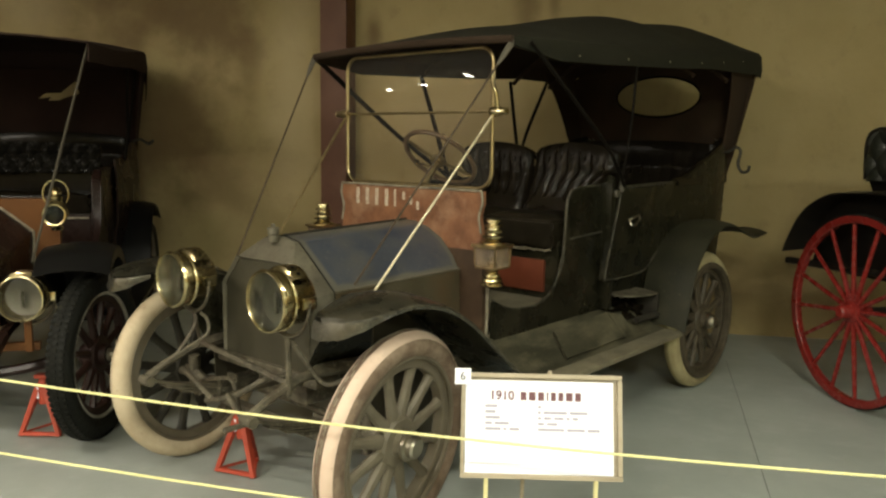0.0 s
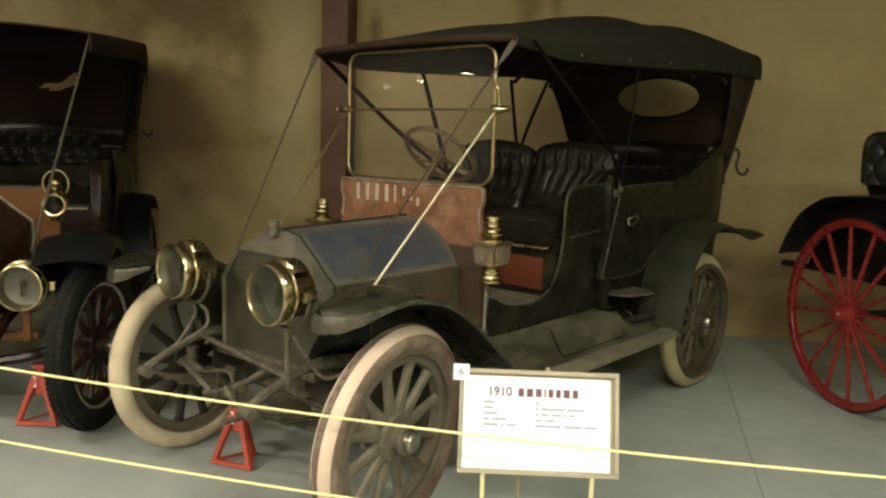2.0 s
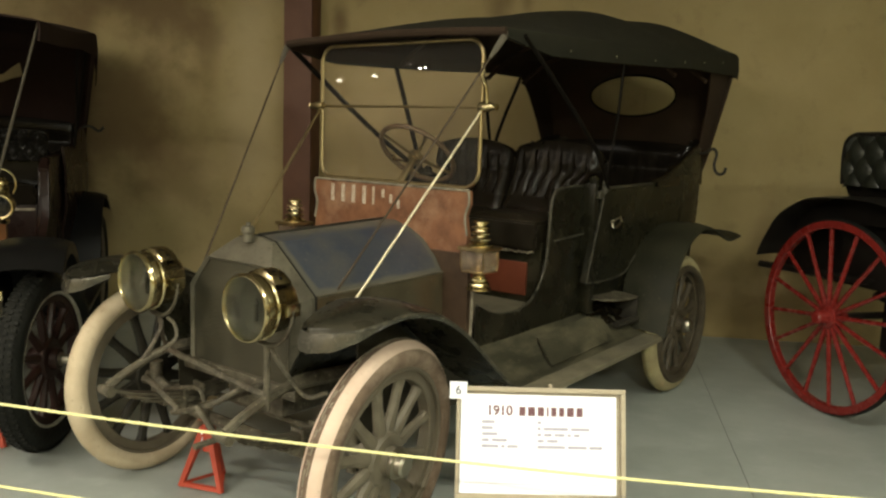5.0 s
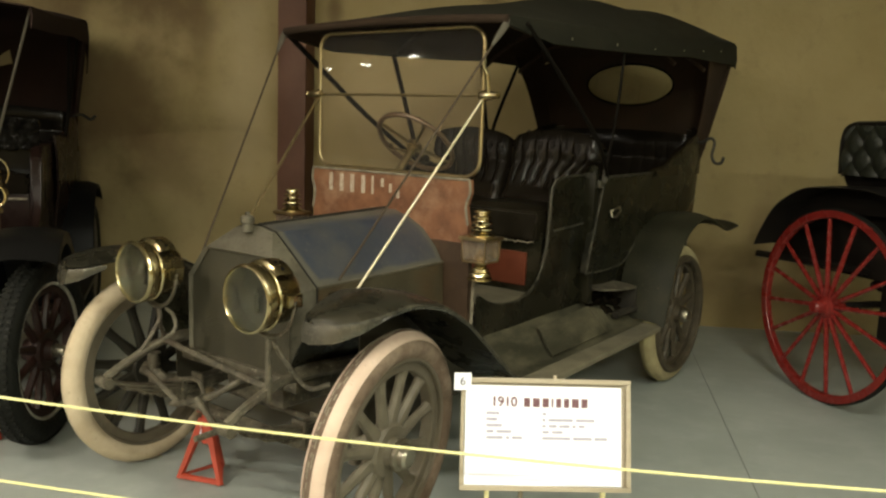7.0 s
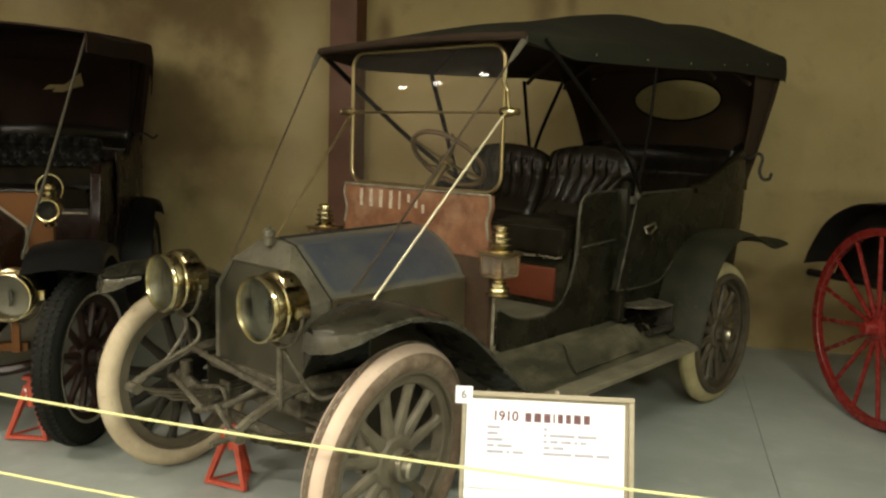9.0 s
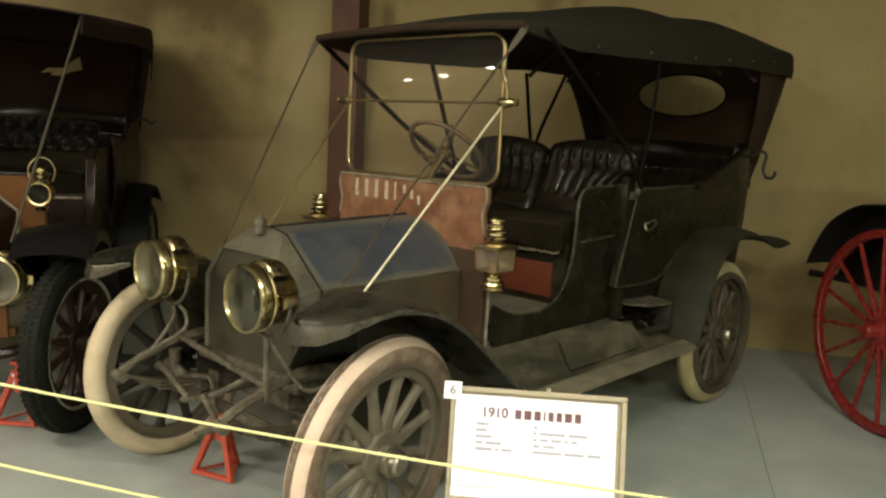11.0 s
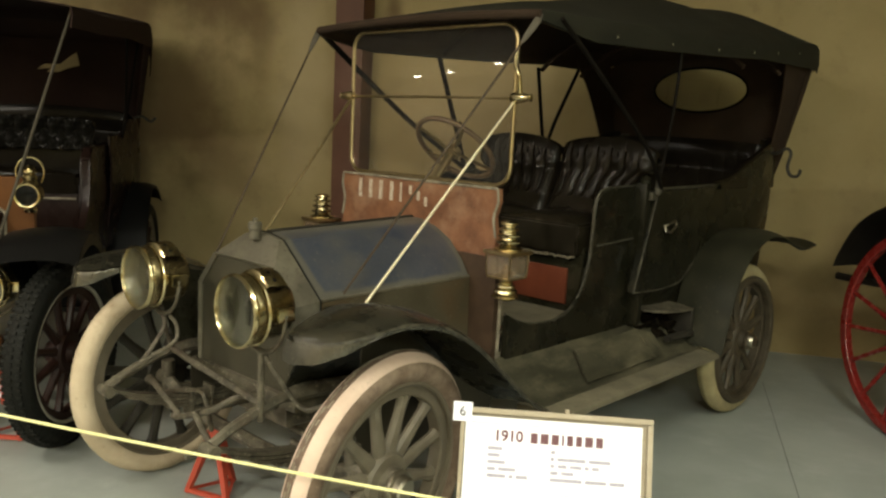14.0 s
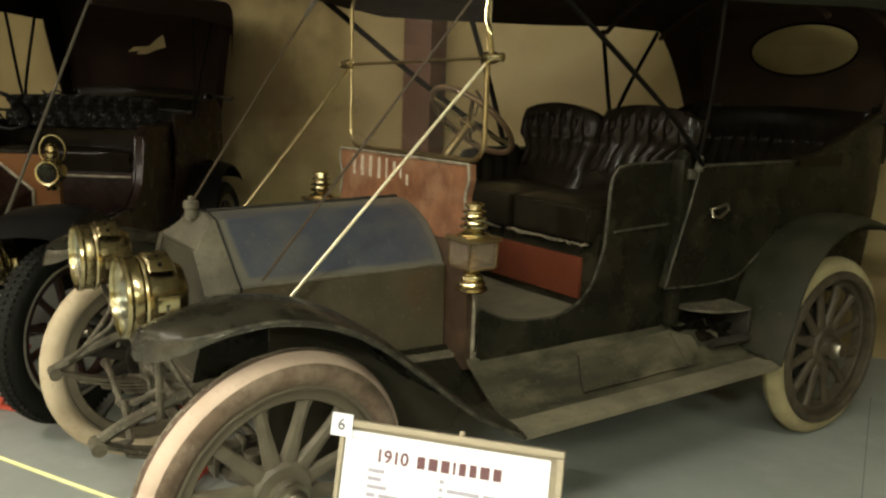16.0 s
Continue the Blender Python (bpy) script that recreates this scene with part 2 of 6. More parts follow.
M_SKIRT = material("grey bare fender metal", (0.105, 0.098, 0.076), 0.27, metal=0.6, second=(0.05, 0.046, 0.036), scale=12, amount=0.9, bump=0.35, bump_scale=14)
M_PALEBOARD = material("worn pale running board", (0.155, 0.136, 0.089), 0.7, second=(0.09, 0.079, 0.051), scale=7, amount=0.9, bump=0.15, speck=(0.06, 0.053, 0.034), speck_lo=0.6)
M_SPLASH = material("streaky dusty splash panel", (0.022, 0.0215, 0.0135), 0.55, second=(0.052, 0.0475, 0.03), scale=7, amount=0.95, bump=0.2, bump_scale=9, spec=0.3, stretch=(2.2, 0.8, 1.0), third=(0.125, 0.11, 0.07), third_scale=3.2, third_lo=0.47, third_hi=0.72, speck=(0.1, 0.086, 0.055), speck_lo=0.6)
M_SPLASHDARK = material("dark dusty apron paint", (0.034, 0.03, 0.02), 0.6, second=(0.055, 0.048, 0.031), scale=5, amount=0.9, spec=0.15, speck=(0.08, 0.07, 0.046), speck_lo=0.66)
M_STRAP = material("brown leather strap", (0.05, 0.036, 0.022), 0.6, second=(0.025, 0.018, 0.011), scale=20, spec=0.15)
M_GREYSTRAP = material("grey leather strap", (0.085, 0.074, 0.055), 0.7, second=(0.045, 0.039, 0.029), scale=14, spec=0.2)
M_BRIGHT = material("polished rod paled for lamp glare", (1.0, 0.93, 0.7), 0.42, metal=1.0, second=(0.97, 0.86, 0.58), scale=6, rough_var=0.05)
M_REDWOOD = material("red seat box paint", (0.13, 0.032, 0.014), 0.55, second=(0.08, 0.02, 0.01), scale=9, bump=0.1, spec=0.3)
M_TYRE = material("cream aged rubber", (0.63, 0.485, 0.39), 0.8, second=(0.49, 0.362, 0.28), scale=7, amount=0.85, bump=0.25, bump_scale=40,
                  third=(0.33, 0.235, 0.17), third_scale=5, third_lo=0.6, third_hi=0.8, speck=(0.24, 0.17, 0.12), speck_lo=0.66)
M_TYREYELLOW = material("yellowed cream rubber", (0.5, 0.415, 0.29), 0.8, second=(0.37, 0.295, 0.195), scale=6, amount=0.9, bump=0.25, bump_scale=40,
                        third=(0.24, 0.18, 0.11), third_scale=4, third_lo=0.55, third_hi=0.78, speck=(0.18, 0.14, 0.085), speck_lo=0.66)
M_SIDEWALL = material("brown dirty sidewall", (0.1456, 0.099, 0.066), 0.85, second=(0.0784, 0.0506, 0.033), scale=13, amount=0.95, bump=0.3, bump_scale=60, third=(0.2688, 0.2035, 0.1485), third_scale=6, third_lo=0.46, third_hi=0.7, speck=(0.336, 0.275, 0.209), speck_lo=0.64)
M_TREAD = material("worn tread canvas", (0.085, 0.056, 0.038), 0.9, second=(0.15, 0.105, 0.075), scale=16, amount=0.95, bump=0.35, third=(0.3, 0.24, 0.18), third_scale=30, third_lo=0.6, third_hi=0.68)
M_BLACKTYRE = material("black rubber", (0.0065, 0.0068, 0.0054), 0.65, second=(0.013, 0.0132, 0.0108), scale=9, bump=0.5, bump_scale=45, spec=0.15)
M_RIM = material("brown grey rim metal", (0.145, 0.122, 0.086), 0.5, metal=0.2, second=(0.085, 0.068, 0.046), scale=12, bump=0.1)
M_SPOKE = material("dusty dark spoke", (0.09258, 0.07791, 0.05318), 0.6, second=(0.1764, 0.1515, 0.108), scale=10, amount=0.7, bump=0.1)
M_IRON = material("dark iron", (0.02, 0.018, 0.014), 0.55, metal=0.3, second=(0.045, 0.04, 0.03), scale=12, amount=0.7, spec=0.3)
M_NICKEL = material("dull nickel", (0.42, 0.385, 0.31), 0.36, metal=1.0, second=(0.26, 0.235, 0.18), scale=12)
M_JACK = material("red jack paint", (0.42, 0.06, 0.03), 0.5, second=(0.3, 0.04, 0.02), scale=12, bump=0.1)
M_ROPE = material("yellow rope", (0.74, 0.71, 0.36), 0.7, second=(0.6, 0.56, 0.22), scale=60, bump=0.3, bump_scale=200)
M_CARD = material("white card", (0.83, 0.84, 0.95), 0.7, second=(0.79, 0.8, 0.9), scale=3)
M_FRAME = material("pale wooden frame", (0.37, 0.318, 0.232), 0.55, second=(0.285, 0.24, 0.165), scale=8, stretch=(1, 1, 6))
M_STAKE = material("yellow stake paint", (0.62, 0.57, 0.3), 0.6, second=(0.5, 0.45, 0.22), scale=10)
M_INK = material("maroon ink", (0.125, 0.055, 0.066), 0.7, second=(0.18, 0.09, 0.1), scale=60)
M_GREYINK = material("faint grey ink", (0.3, 0.29, 0.38), 0.7, second=(0.46, 0.45, 0.54), scale=160, amount=0.9)
M_FAINT = material("very faint grey card mark", (0.62, 0.61, 0.66), 0.7, scale=200)
M_BLACKINK = material("black ink", (0.03, 0.03, 0.03), 0.6, scale=30)
M_RED = material("red carriage paint", (0.18, 0.0162, 0.01275), 0.27, second=(0.115, 0.012, 0.009), scale=9, rough_var=0.1)
M_REARFENDER = material("dull olive black fender paint", (0.0125, 0.0128, 0.0075), 0.55, second=(0.022, 0.0212, 0.0125), scale=6, amount=0.9, rough_var=0.15, bump=0.08, bump_scale=25, spec=0.16, third=(0.045, 0.041, 0.025), third_scale=3.5, third_lo=0.5, third_hi=0.8, speck=(0.075, 0.066, 0.042), speck_lo=0.64)
M_BUGGY = material("black carriage paint", (0.0085, 0.0072, 0.006), 0.4, second=(0.015, 0.0125, 0.01), scale=5, spec=0.15)
M_BUGGYSEAT = material("greenish black leather", (0.012, 0.0133, 0.009), 0.4, second=(0.0225, 0.0238, 0.0162), scale=12, bump=0.3)
M_MAROON = material("dark maroon paint", (0.0118, 0.0062, 0.0048), 0.28, second=(0.0185, 0.0095, 0.007), scale=5, rough_var=0.1, spec=0.18)
M_BLACK = material("black enamel", (0.0048, 0.0046, 0.0044), 0.38, second=(0.008, 0.0077, 0.0072), scale=6, spec=0.1, rough_var=0.1)
M_C2WOOD = material("orange varnished wood", (0.105, 0.042, 0.0115), 0.4, second=(0.062, 0.0245, 0.0075), scale=5, stretch=(1, 4, 1), spec=0.2)
M_C2TOP = material("maroon black top cloth", (0.022, 0.013, 0.0105), 0.9, second=(0.034, 0.02, 0.0165), scale=5, bump=0.2, spec=0.1)
M_PAINTW = material("white plate paint", (0.5, 0.44, 0.35), 0.6, second=(0.3, 0.2, 0.13), scale=60, amount=0.9)
M_DUSTEDGE = material("worn pale edge", (0.26, 0.225, 0.16), 0.6, second=(0.1, 0.085, 0.06), scale=24, amount=0.95)
M_SPOKERED = material("dark red brown spoke", (0.02, 0.0082, 0.0056), 0.45, second=(0.012, 0.0052, 0.0038), scale=9, spec=0.25)


def glass_material(name, tint=(1, 1, 1), rough=0.0, clear=1.0, ior=1.5):
    m = bpy.data.materials.new(name)
    m.use_nodes = True
    b = m.node_tree.nodes["Principled BSDF"]
    b.inputs["Base Color"].default_value = (*tint, 1)
    b.inputs["Transmission Weight"].default_value = clear
    b.inputs["Roughness"].default_value = rough
    b.inputs["IOR"].default_value = ior
    return m


M_TUBE = bpy.data.materials.new("glowing tube")
M_TUBE.use_nodes = True
M_TUBE.node_tree.nodes["Principled BSDF"].inputs["Emission Color"].default_value = (1.0, 0.965, 0.82, 1)
M_TUBE.node_tree.nodes["Principled BSDF"].inputs["Emission Strength"].default_value = 60.0
M_GLASS = glass_material("window glass", (0.97, 0.98, 0.95))
M_LENS = glass_material("thin lamp lens glass", (0.97, 0.97, 0.93), ior=1.2)
# a trace of pale diffuse colour stands in for haze reflected off the glass
M_HAZEGLASS = glass_material("windshield glass with painted haze", (0.97, 0.92, 0.84), 0.0, 0.992, 1.32)
M_LAMPGLASS = glass_material("dusty lamp glass", (0.66, 0.56, 0.44), 0.12, 0.94)

# ---- mesh helpers ----


def part(name, bm, mat, parent=None, label="", smooth=True, angle=35):
    bmesh.ops.recalc_face_normals(bm, faces=bm.faces)
    me = bpy.data.meshes.new(name)
    bm.to_mesh(me)
    bm.free()
    me.materials.append(mat)
    if smooth:
        me.shade_smooth()
        me.set_sharp_from_angle(angle=radians(angle))
    ob = new(name, me)
    if parent:
        ob.parent = parent
    if label:
        tagged(ob, label)
    return ob


def empty(name, m=None):
    ob = new(name)
    ob.empty_display_size = 0.1
    if m is not None:
        ob.matrix_world = m
    return ob


def B():
    return bmesh.new()


def box(bm, c, s, bevel=0.0, m=None):
    r = bmesh.ops.create_cube(bm, size=1.0)
    vs = r["verts"]
    bmesh.ops.scale(bm, vec=s, verts=vs)
    if bevel:
        es = list({e for v in vs for e in v.link_edges})
        o = bmesh.ops.bevel(bm, geom=es, offset=bevel, segments=2, affect="EDGES", profile=0.7)
        vs = list({v for f in o["faces"] for v in f.verts} | {v for v in vs if v.is_valid})
    if m is not None:
        bmesh.ops.transform(bm, matrix=m, verts=vs)
    bmesh.ops.translate(bm, vec=c, verts=vs)
    return bm


def loft(bm, rings, closed=True, cap=True):
    """Skin through rings of equal length."""
    vs = [[bm.verts.new(p) for p in ring] for ring in rings]
    n = len(rings[0])
    for a, b in zip(vs, vs[1:]):
        for i in range(n if closed else n - 1):
            j = (i + 1) % n
            bm.faces.new((a[i], a[j], b[j], b[i]))
    if cap and closed:
        bm.faces.new(list(reversed(vs[0])))
        bm.faces.new(vs[-1])
    return bm


def sweep(bm, pts, r, seg=10, closed=False, flat=1.0):
    """A round bar along points; r is one radius or one for each point."""
    pts = [Vector(p) for p in pts]
    n = len(pts)
    rs = r if isinstance(r, (list, tuple)) else [r] * n
    rings = []
    side = None
    for i, p in enumerate(pts):
        if closed:
            d = (pts[(i + 1) % n] - pts[i - 1]).normalized()
        else:
            d = (pts[min(i + 1, n - 1)] - pts[max(i - 1, 0)]).normalized()
        if side is None:
            side = d.orthogonal().normalized()
        side = (side - d * side.dot(d)).normalized()
        up = d.cross(side)
        rings.append([p + rs[i] * (side * math.cos(2 * math.pi * k / seg) + flat * up * math.sin(2 * math.pi * k / seg)) for k in range(seg)])
    if closed:
        rings.append(rings[0])
        vs = [[bm.verts.new(q) for q in ring] for ring in rings[:-1]]
        for i in range(n):
            a, b = vs[i], vs[(i + 1) % n]
            for k in range(seg):
                bm.faces.new((a[k], a[(k + 1) % seg], b[(k + 1) % seg], b[k]))
        return bm
    return loft(bm, rings)


def curve(pts, n=8):
    """Catmull-Rom through points."""
    pts = [Vector(p) for p in pts]
    q = [pts[0] * 2 - pts[1], *pts, pts[-1] * 2 - pts[-2]]
    out = []
    for i in range(1, len(q) - 2):
        for k in range(n):
            t = k / n
            a, b, c, d = q[i - 1:i + 3]
            out.append(0.5 * ((2 * b) + (c - a) * t + (2 * a - 5 * b + 4 * c - d) * t * t + (3 * b - a - 3 * c + d) * t ** 3))
    return out + [pts[-1]]


def lathe(bm, profile, m=None, seg=24, axis="z"):
    """Turned body from (radius, height) pairs, about z, then moved by m."""
    m = m or Matrix()
    vs = []
    for r, h in profile:
        if r < 1e-5:
            vs.append([bm.verts.new(m @ Vector((0, 0, h)))])
        else:
            vs.append([bm.verts.new(m @ Vector((r * math.cos(2 * math.pi * k / seg), r * math.sin(2 * math.pi * k / seg), h))) for k in range(seg)])
    for a, b in zip(vs, vs[1:]):
        for k in range(seg):
            j = (k + 1) % seg
            if len(a) == 1 and len(b) == 1:
                continue
            if len(a) == 1:
                bm.faces.new((a[0], b[j], b[k]))
            elif len(b) == 1:
                bm.faces.new((a[k], a[j], b[0]))
            else:
                bm.faces.new((a[k], a[j], b[j], b[k]))
    return bm


def ring(bm, profile, m=None, seg=48):
    """A closed section of (radius, height) pairs turned about z into a ring."""
    return lathe(bm, [*profile, profile[0]], m, seg)


def prism(bm, poly, x0, x1):
    """A plate from a polygon of (y, z), between two x."""
    return loft(bm, [[(x0, y, z) for y, z in poly], [(x1, y, z) for y, z in poly]])


def sheet(bm, rows, thick):
    """A bent sheet through rows of points, thickened downwards by its normals."""
    top = [[Vector(p) for p in r] for r in rows]
    nr, nc = len(top), len(top[0])
    nor = []
    for i in range(nr):
        line = []
        for j in range(nc):
            du = top[min(i + 1, nr - 1)][j] - top[max(i - 1, 0)][j]
            dv = top[i][min(j + 1, nc - 1)] - top[i][max(j - 1, 0)]
            line.append(du.cross(dv).normalized())
        nor.append(line)
    a = [[bm.verts.new(p) for p in r] for r in top]
    b = [[bm.verts.new(top[i][j] - nor[i][j] * thick) for j in range(nc)] for i in range(nr)]
    for i in range(nr - 1):
        for j in range(nc - 1):
            bm.faces.new((a[i][j], a[i][j + 1], a[i + 1][j + 1], a[i + 1][j]))
            bm.faces.new((b[i][j], b[i + 1][j], b[i + 1][j + 1], b[i][j + 1]))
    for i in range(nr - 1):
        bm.faces.new((a[i][0], a[i + 1][0], b[i + 1][0], b[i][0]))
        bm.faces.new((a[i][-1], b[i][-1], b[i + 1][-1], a[i + 1][-1]))
    for j in range(nc - 1):
        bm.faces.new((a[0][j], b[0][j], b[0][j + 1], a[0][j + 1]))
        bm.faces.new((a[-1][j], a[-1][j + 1], b[-1][j + 1], b[-1][j]))
    return bm


def facing(direction, at=(0, 0, 0)):
    """A pose whose z axis points along direction."""
    return Matrix.Translation(at) @ Vector(direction).to_track_quat("Z", "Y").to_matrix().to_4x4()

# ---- the hall ----
U0, U1, V1 = -33.0, 9.0, 9.0
ROOM_M = pose(0, 0, 0, 0, 0, ROOM)


def slab(name, u0, u1, v0, v1, z0, z1, mat, label, kind="structure", category=""):
    bm = B()
    box(bm, ((u0 + u1) / 2, -(v0 + v1) / 2, (z0 + z1) / 2), (u1 - u0, v1 - v0, z1 - z0))
    ob = part(name, bm, mat, smooth=False)
    ob.matrix_world = ROOM_M
    return tagged(ob, label, category, kind=kind)


slab("floor", U0 - 0.2, U1 + 0.2, WALL_V - 0.2, V1 + 0.2, -0.2, 0.0, M_FLOOR, "grey painted concrete floor with a thin joint")
slab("wall_north", U0, U1, WALL_V - 0.2, WALL_V, 0.0, CEIL, M_WALL, "stained tan plaster wall with dark damp patches and painted shade")
slab("wall_south", U0, U1, V1, V1 + 0.2, 0.0, CEIL, M_WALL, "plain tan plaster wall")
slab("wall_west", U0 - 0.2, U0, WALL_V - 0.2, V1 + 0.2, 0.0, CEIL, M_WALL, "plain tan plaster wall")
slab("wall_east", U1, U1 + 0.2, WALL_V - 0.2, V1 + 0.2, 0.0, CEIL, M_WALL, "plain tan plaster wall")
slab("ceiling", U0 - 0.2, U1 + 0.2, WALL_V - 0.2, V1 + 0.2, CEIL, CEIL + 0.2, M_CEIL, "plain pale ceiling")
bm = B()
box(bm, (-0.77, -(WALL_V + 0.14), CEIL / 2), (0.225, 0.278, CEIL - 0.004), 0.008)
ob = part("pillar", bm, M_PILLAR)
ob.matrix_world = ROOM_M
tagged(ob, "dark red painted square column against the wall", "pillar", kind="structure")
for u, v in LAMPS + FAR_LAMPS:
    far = (u, v) in FAR_LAMPS
    half, thick = (0.2, 0.045) if far else (0.58, 0.019)
    fix = empty("ceiling_light", Matrix.Translation(room(u, v, CEIL)) @ pose(0, 0, 0, 0, 0, ROOM + (62 if far else 0)))
    tagged(fix, "short bright ceiling light with one thick bulb" if far else "plain fluorescent ceiling light with one bare tube", "ceiling light", group="ceiling lights")
    bm = B()
    box(bm, (0, 0, -0.04), (half * 2 + 0.1, 0.12, 0.078), 0.01)
    part("housing", bm, M_CEIL, fix)
    bm = B()
    sweep(bm, [(-half, 0, -0.135 if far else -0.11), (half, 0, -0.135 if far else -0.11)], thick, 10)
    part("tube", bm, M_TUBE, fix)
    for sx in (1, -1):
        bm = B()
        box(bm, (sx * (half + 0.02), 0, -0.1), (0.03, 0.04, 0.06), 0.004)
        part("holder", bm, M_CEIL, fix)

# ---- wheels ----


def wheel(parent, R, tyre_r, mat_tyre, mat_spoke, at, steer=0.0, spokes=12, side=1, white=None, sidewall=None, tread=None, cap=1.0, edge=None, stout=1.0, camber=0.0):
    """An artillery wheel with its axle along x; side is +1 where x points outwards."""
    m = pose(*at, 0, 0, steer) @ Matrix.Rotation(radians((90 + camber) * side), 4, "Y")
    bm = B()
    lathe(bm, [(0.0, -0.075), (0.05, -0.075), (0.055, -0.03), (0.095, -0.03), (0.1, -0.015), (0.1, 0.015), (0.09, 0.028), (0.055, 0.03), (0.05, 0.06), (0.0, 0.06)], seg=24)
    hub = part("wheel", bm, mat_spoke, parent)
    hub.matrix_local = m
    bm = B()
    lathe(bm, [(q * cap, h) for q, h in [(0.042, 0.055), (0.046, 0.062), (0.046, 0.074), (0.036, 0.078), (0.034, 0.098), (0.028, 0.106), (0.0, 0.108)]], seg=16)
    part("hub_cap", bm, M_NICKEL, hub, "dull metal hub cap")
    rf = R - 2 * tyre_r + 0.015
    bm = B()
    ring(bm, [(rf - 0.05, -0.022), (rf - 0.045, -0.026), (rf - 0.012, -0.026), (rf - 0.008, -0.034), (rf + 0.016, -0.034), (rf + 0.016, 0.034), (rf - 0.008, 0.034), (rf - 0.012, 0.026), (rf - 0.045, 0.026), (rf - 0.05, 0.022)])
    part("rim", bm, M_RIM if white is None else white, hub)
    if edge:
        bm = B()
        ring(bm, [(rf - 0.014, 0.03), (rf - 0.014, 0.039), (rf - 0.007, 0.043), (rf + 0.001, 0.041), (rf + 0.001, 0.03)], seg=64)
        part("rim_edge", bm, edge, hub, "pale metal rim edge")
    bm = B()
    n = 14
    prof = []
    for k in range(n):
        a = 2 * math.pi * k / n
        prof.append((R - tyre_r + tyre_r * math.cos(a), tyre_r * 0.98 * math.sin(a)))
    ring(bm, prof, seg=64)
    part("tyre", bm, mat_tyre, hub)
    if sidewall:
        for s in (1, -1):
            bm = B()
            pr = []
            for a, e in [(60, 0.001), (72, 0.003), (85, 0.004), (100, 0.004), (120, 0.004), (148, 0.003), (148, -0.004), (120, -0.004), (100, -0.004), (85, -0.004), (60, -0.004)]:
                a = radians(a)
                pr.append((R - tyre_r + (tyre_r + e) * math.cos(a), s * (tyre_r * 0.98 + e) * math.sin(a)))
            ring(bm, pr, seg=64)
            part("sidewall", bm, sidewall, hub, "brown dirty sidewall")
    if tread:
        bm = B()
        pr = []
        for a, e in [(-26, 0.0005), (-20, 0.0014), (-15, 0.0016), (-9, 0.0012), (-3, 0.0016), (4, 0.0014), (9, 0.0005), (9, -0.004), (-26, -0.004)]:
            a = radians(a)
            pr.append((R - tyre_r + (tyre_r + e) * math.cos(a), (tyre_r * 0.98 + e) * math.sin(a)))
        ring(bm, pr, seg=96)
        part("tread_groove", bm, tread, hub, "dark frayed tread groove")
        # pale canvas flecks where the groove is worn through
        bm = B()
        rnd = random.Random(11)
        for k in range(110):
            a, w, th = radians(rnd.choice((-14, -10, -8, 0)) + rnd.uniform(-3, 3)), rnd.uniform(0.0015, 0.003), 2 * math.pi * (k + rnd.uniform(-0.4, 0.4)) / 110
            q, dl = R - tyre_r + (tyre_r + 0.0022) * math.cos(a), rnd.uniform(0.008, 0.026) / R
            h0 = (tyre_r * 0.98 + 0.0022) * math.sin(a)
            loft(bm, [[((q + e) * math.cos(t), (q + e) * math.sin(t), h0 + o) for e, o in ((0, -w), (0.0012, 0), (0, w), (-0.001, 0))] for t in (th - dl, th, th + dl)])
        part("tread_fleck", bm, M_DUSTEDGE, hub, "pale worn canvas flecks")
    bm = B()
    sec = lambda y, w, d: [Vector((w * stout * math.cos(2 * math.pi * k / 8), y, d * math.sin(2 * math.pi * k / 8))) for k in range(8)]
    loft(bm, [sec(0.085, 0.026, 0.02), sec(0.12, 0.022, 0.02), sec((rf + 0.08) / 2, 0.0165, 0.0185), sec(rf - 0.075, 0.017, 0.019), sec(rf - 0.046, 0.024, 0.022)])
    me = None
    for k in range(spokes):
        if me is None:
            sp = part("spoke", bm, mat_spoke, hub)
            me = sp.data
        else:
            sp = new("spoke", me)
            sp.parent = hub
        sp.matrix_local = Matrix.Rotation(2 * math.pi * (k + 0.5) / spokes, 4, "Z")
    return hub


def mirror(p, s):
    return (p[0] * s, p[1], p[2])


# ---- the touring car with the sign ----
car = empty("touring_car")
tagged(car, "dusty dark green antique touring car with black folding top", "car")
STEER = 7.0
for s in (1, -1):
    # the far wheel's spokes take a darker tone, shade put into the colour
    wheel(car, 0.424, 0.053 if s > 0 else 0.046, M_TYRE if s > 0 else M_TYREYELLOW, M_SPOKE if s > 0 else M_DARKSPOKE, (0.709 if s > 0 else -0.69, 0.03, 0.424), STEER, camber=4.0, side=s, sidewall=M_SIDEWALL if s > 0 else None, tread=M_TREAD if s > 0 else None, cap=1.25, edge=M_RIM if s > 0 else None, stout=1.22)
    rear = wheel(car, 0.435, 0.049, M_OLDTYRE, M_REARSPOKE, (0.7 * s, 2.825, 0.434), -1, side=s, white=M_REARSPOKE, cap=1.15, stout=1.3)
    bm = B()
    lathe(bm, [(0.0, -0.1), (0.19, -0.1), (0.2, -0.092), (0.2, -0.03), (0.185, -0.028), (0.0, -0.03)], seg=32)
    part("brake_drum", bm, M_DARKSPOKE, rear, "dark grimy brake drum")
    bm = B()
    ring(bm, [(0.33, 0.03), (0.332, 0.06), (0.342, 0.068), (0.364, 0.066), (0.372, 0.052), (0.372, 0.03)], seg=64)
    part("rim_flange", bm, M_REARSPOKE, rear, "brown clincher rim flange")

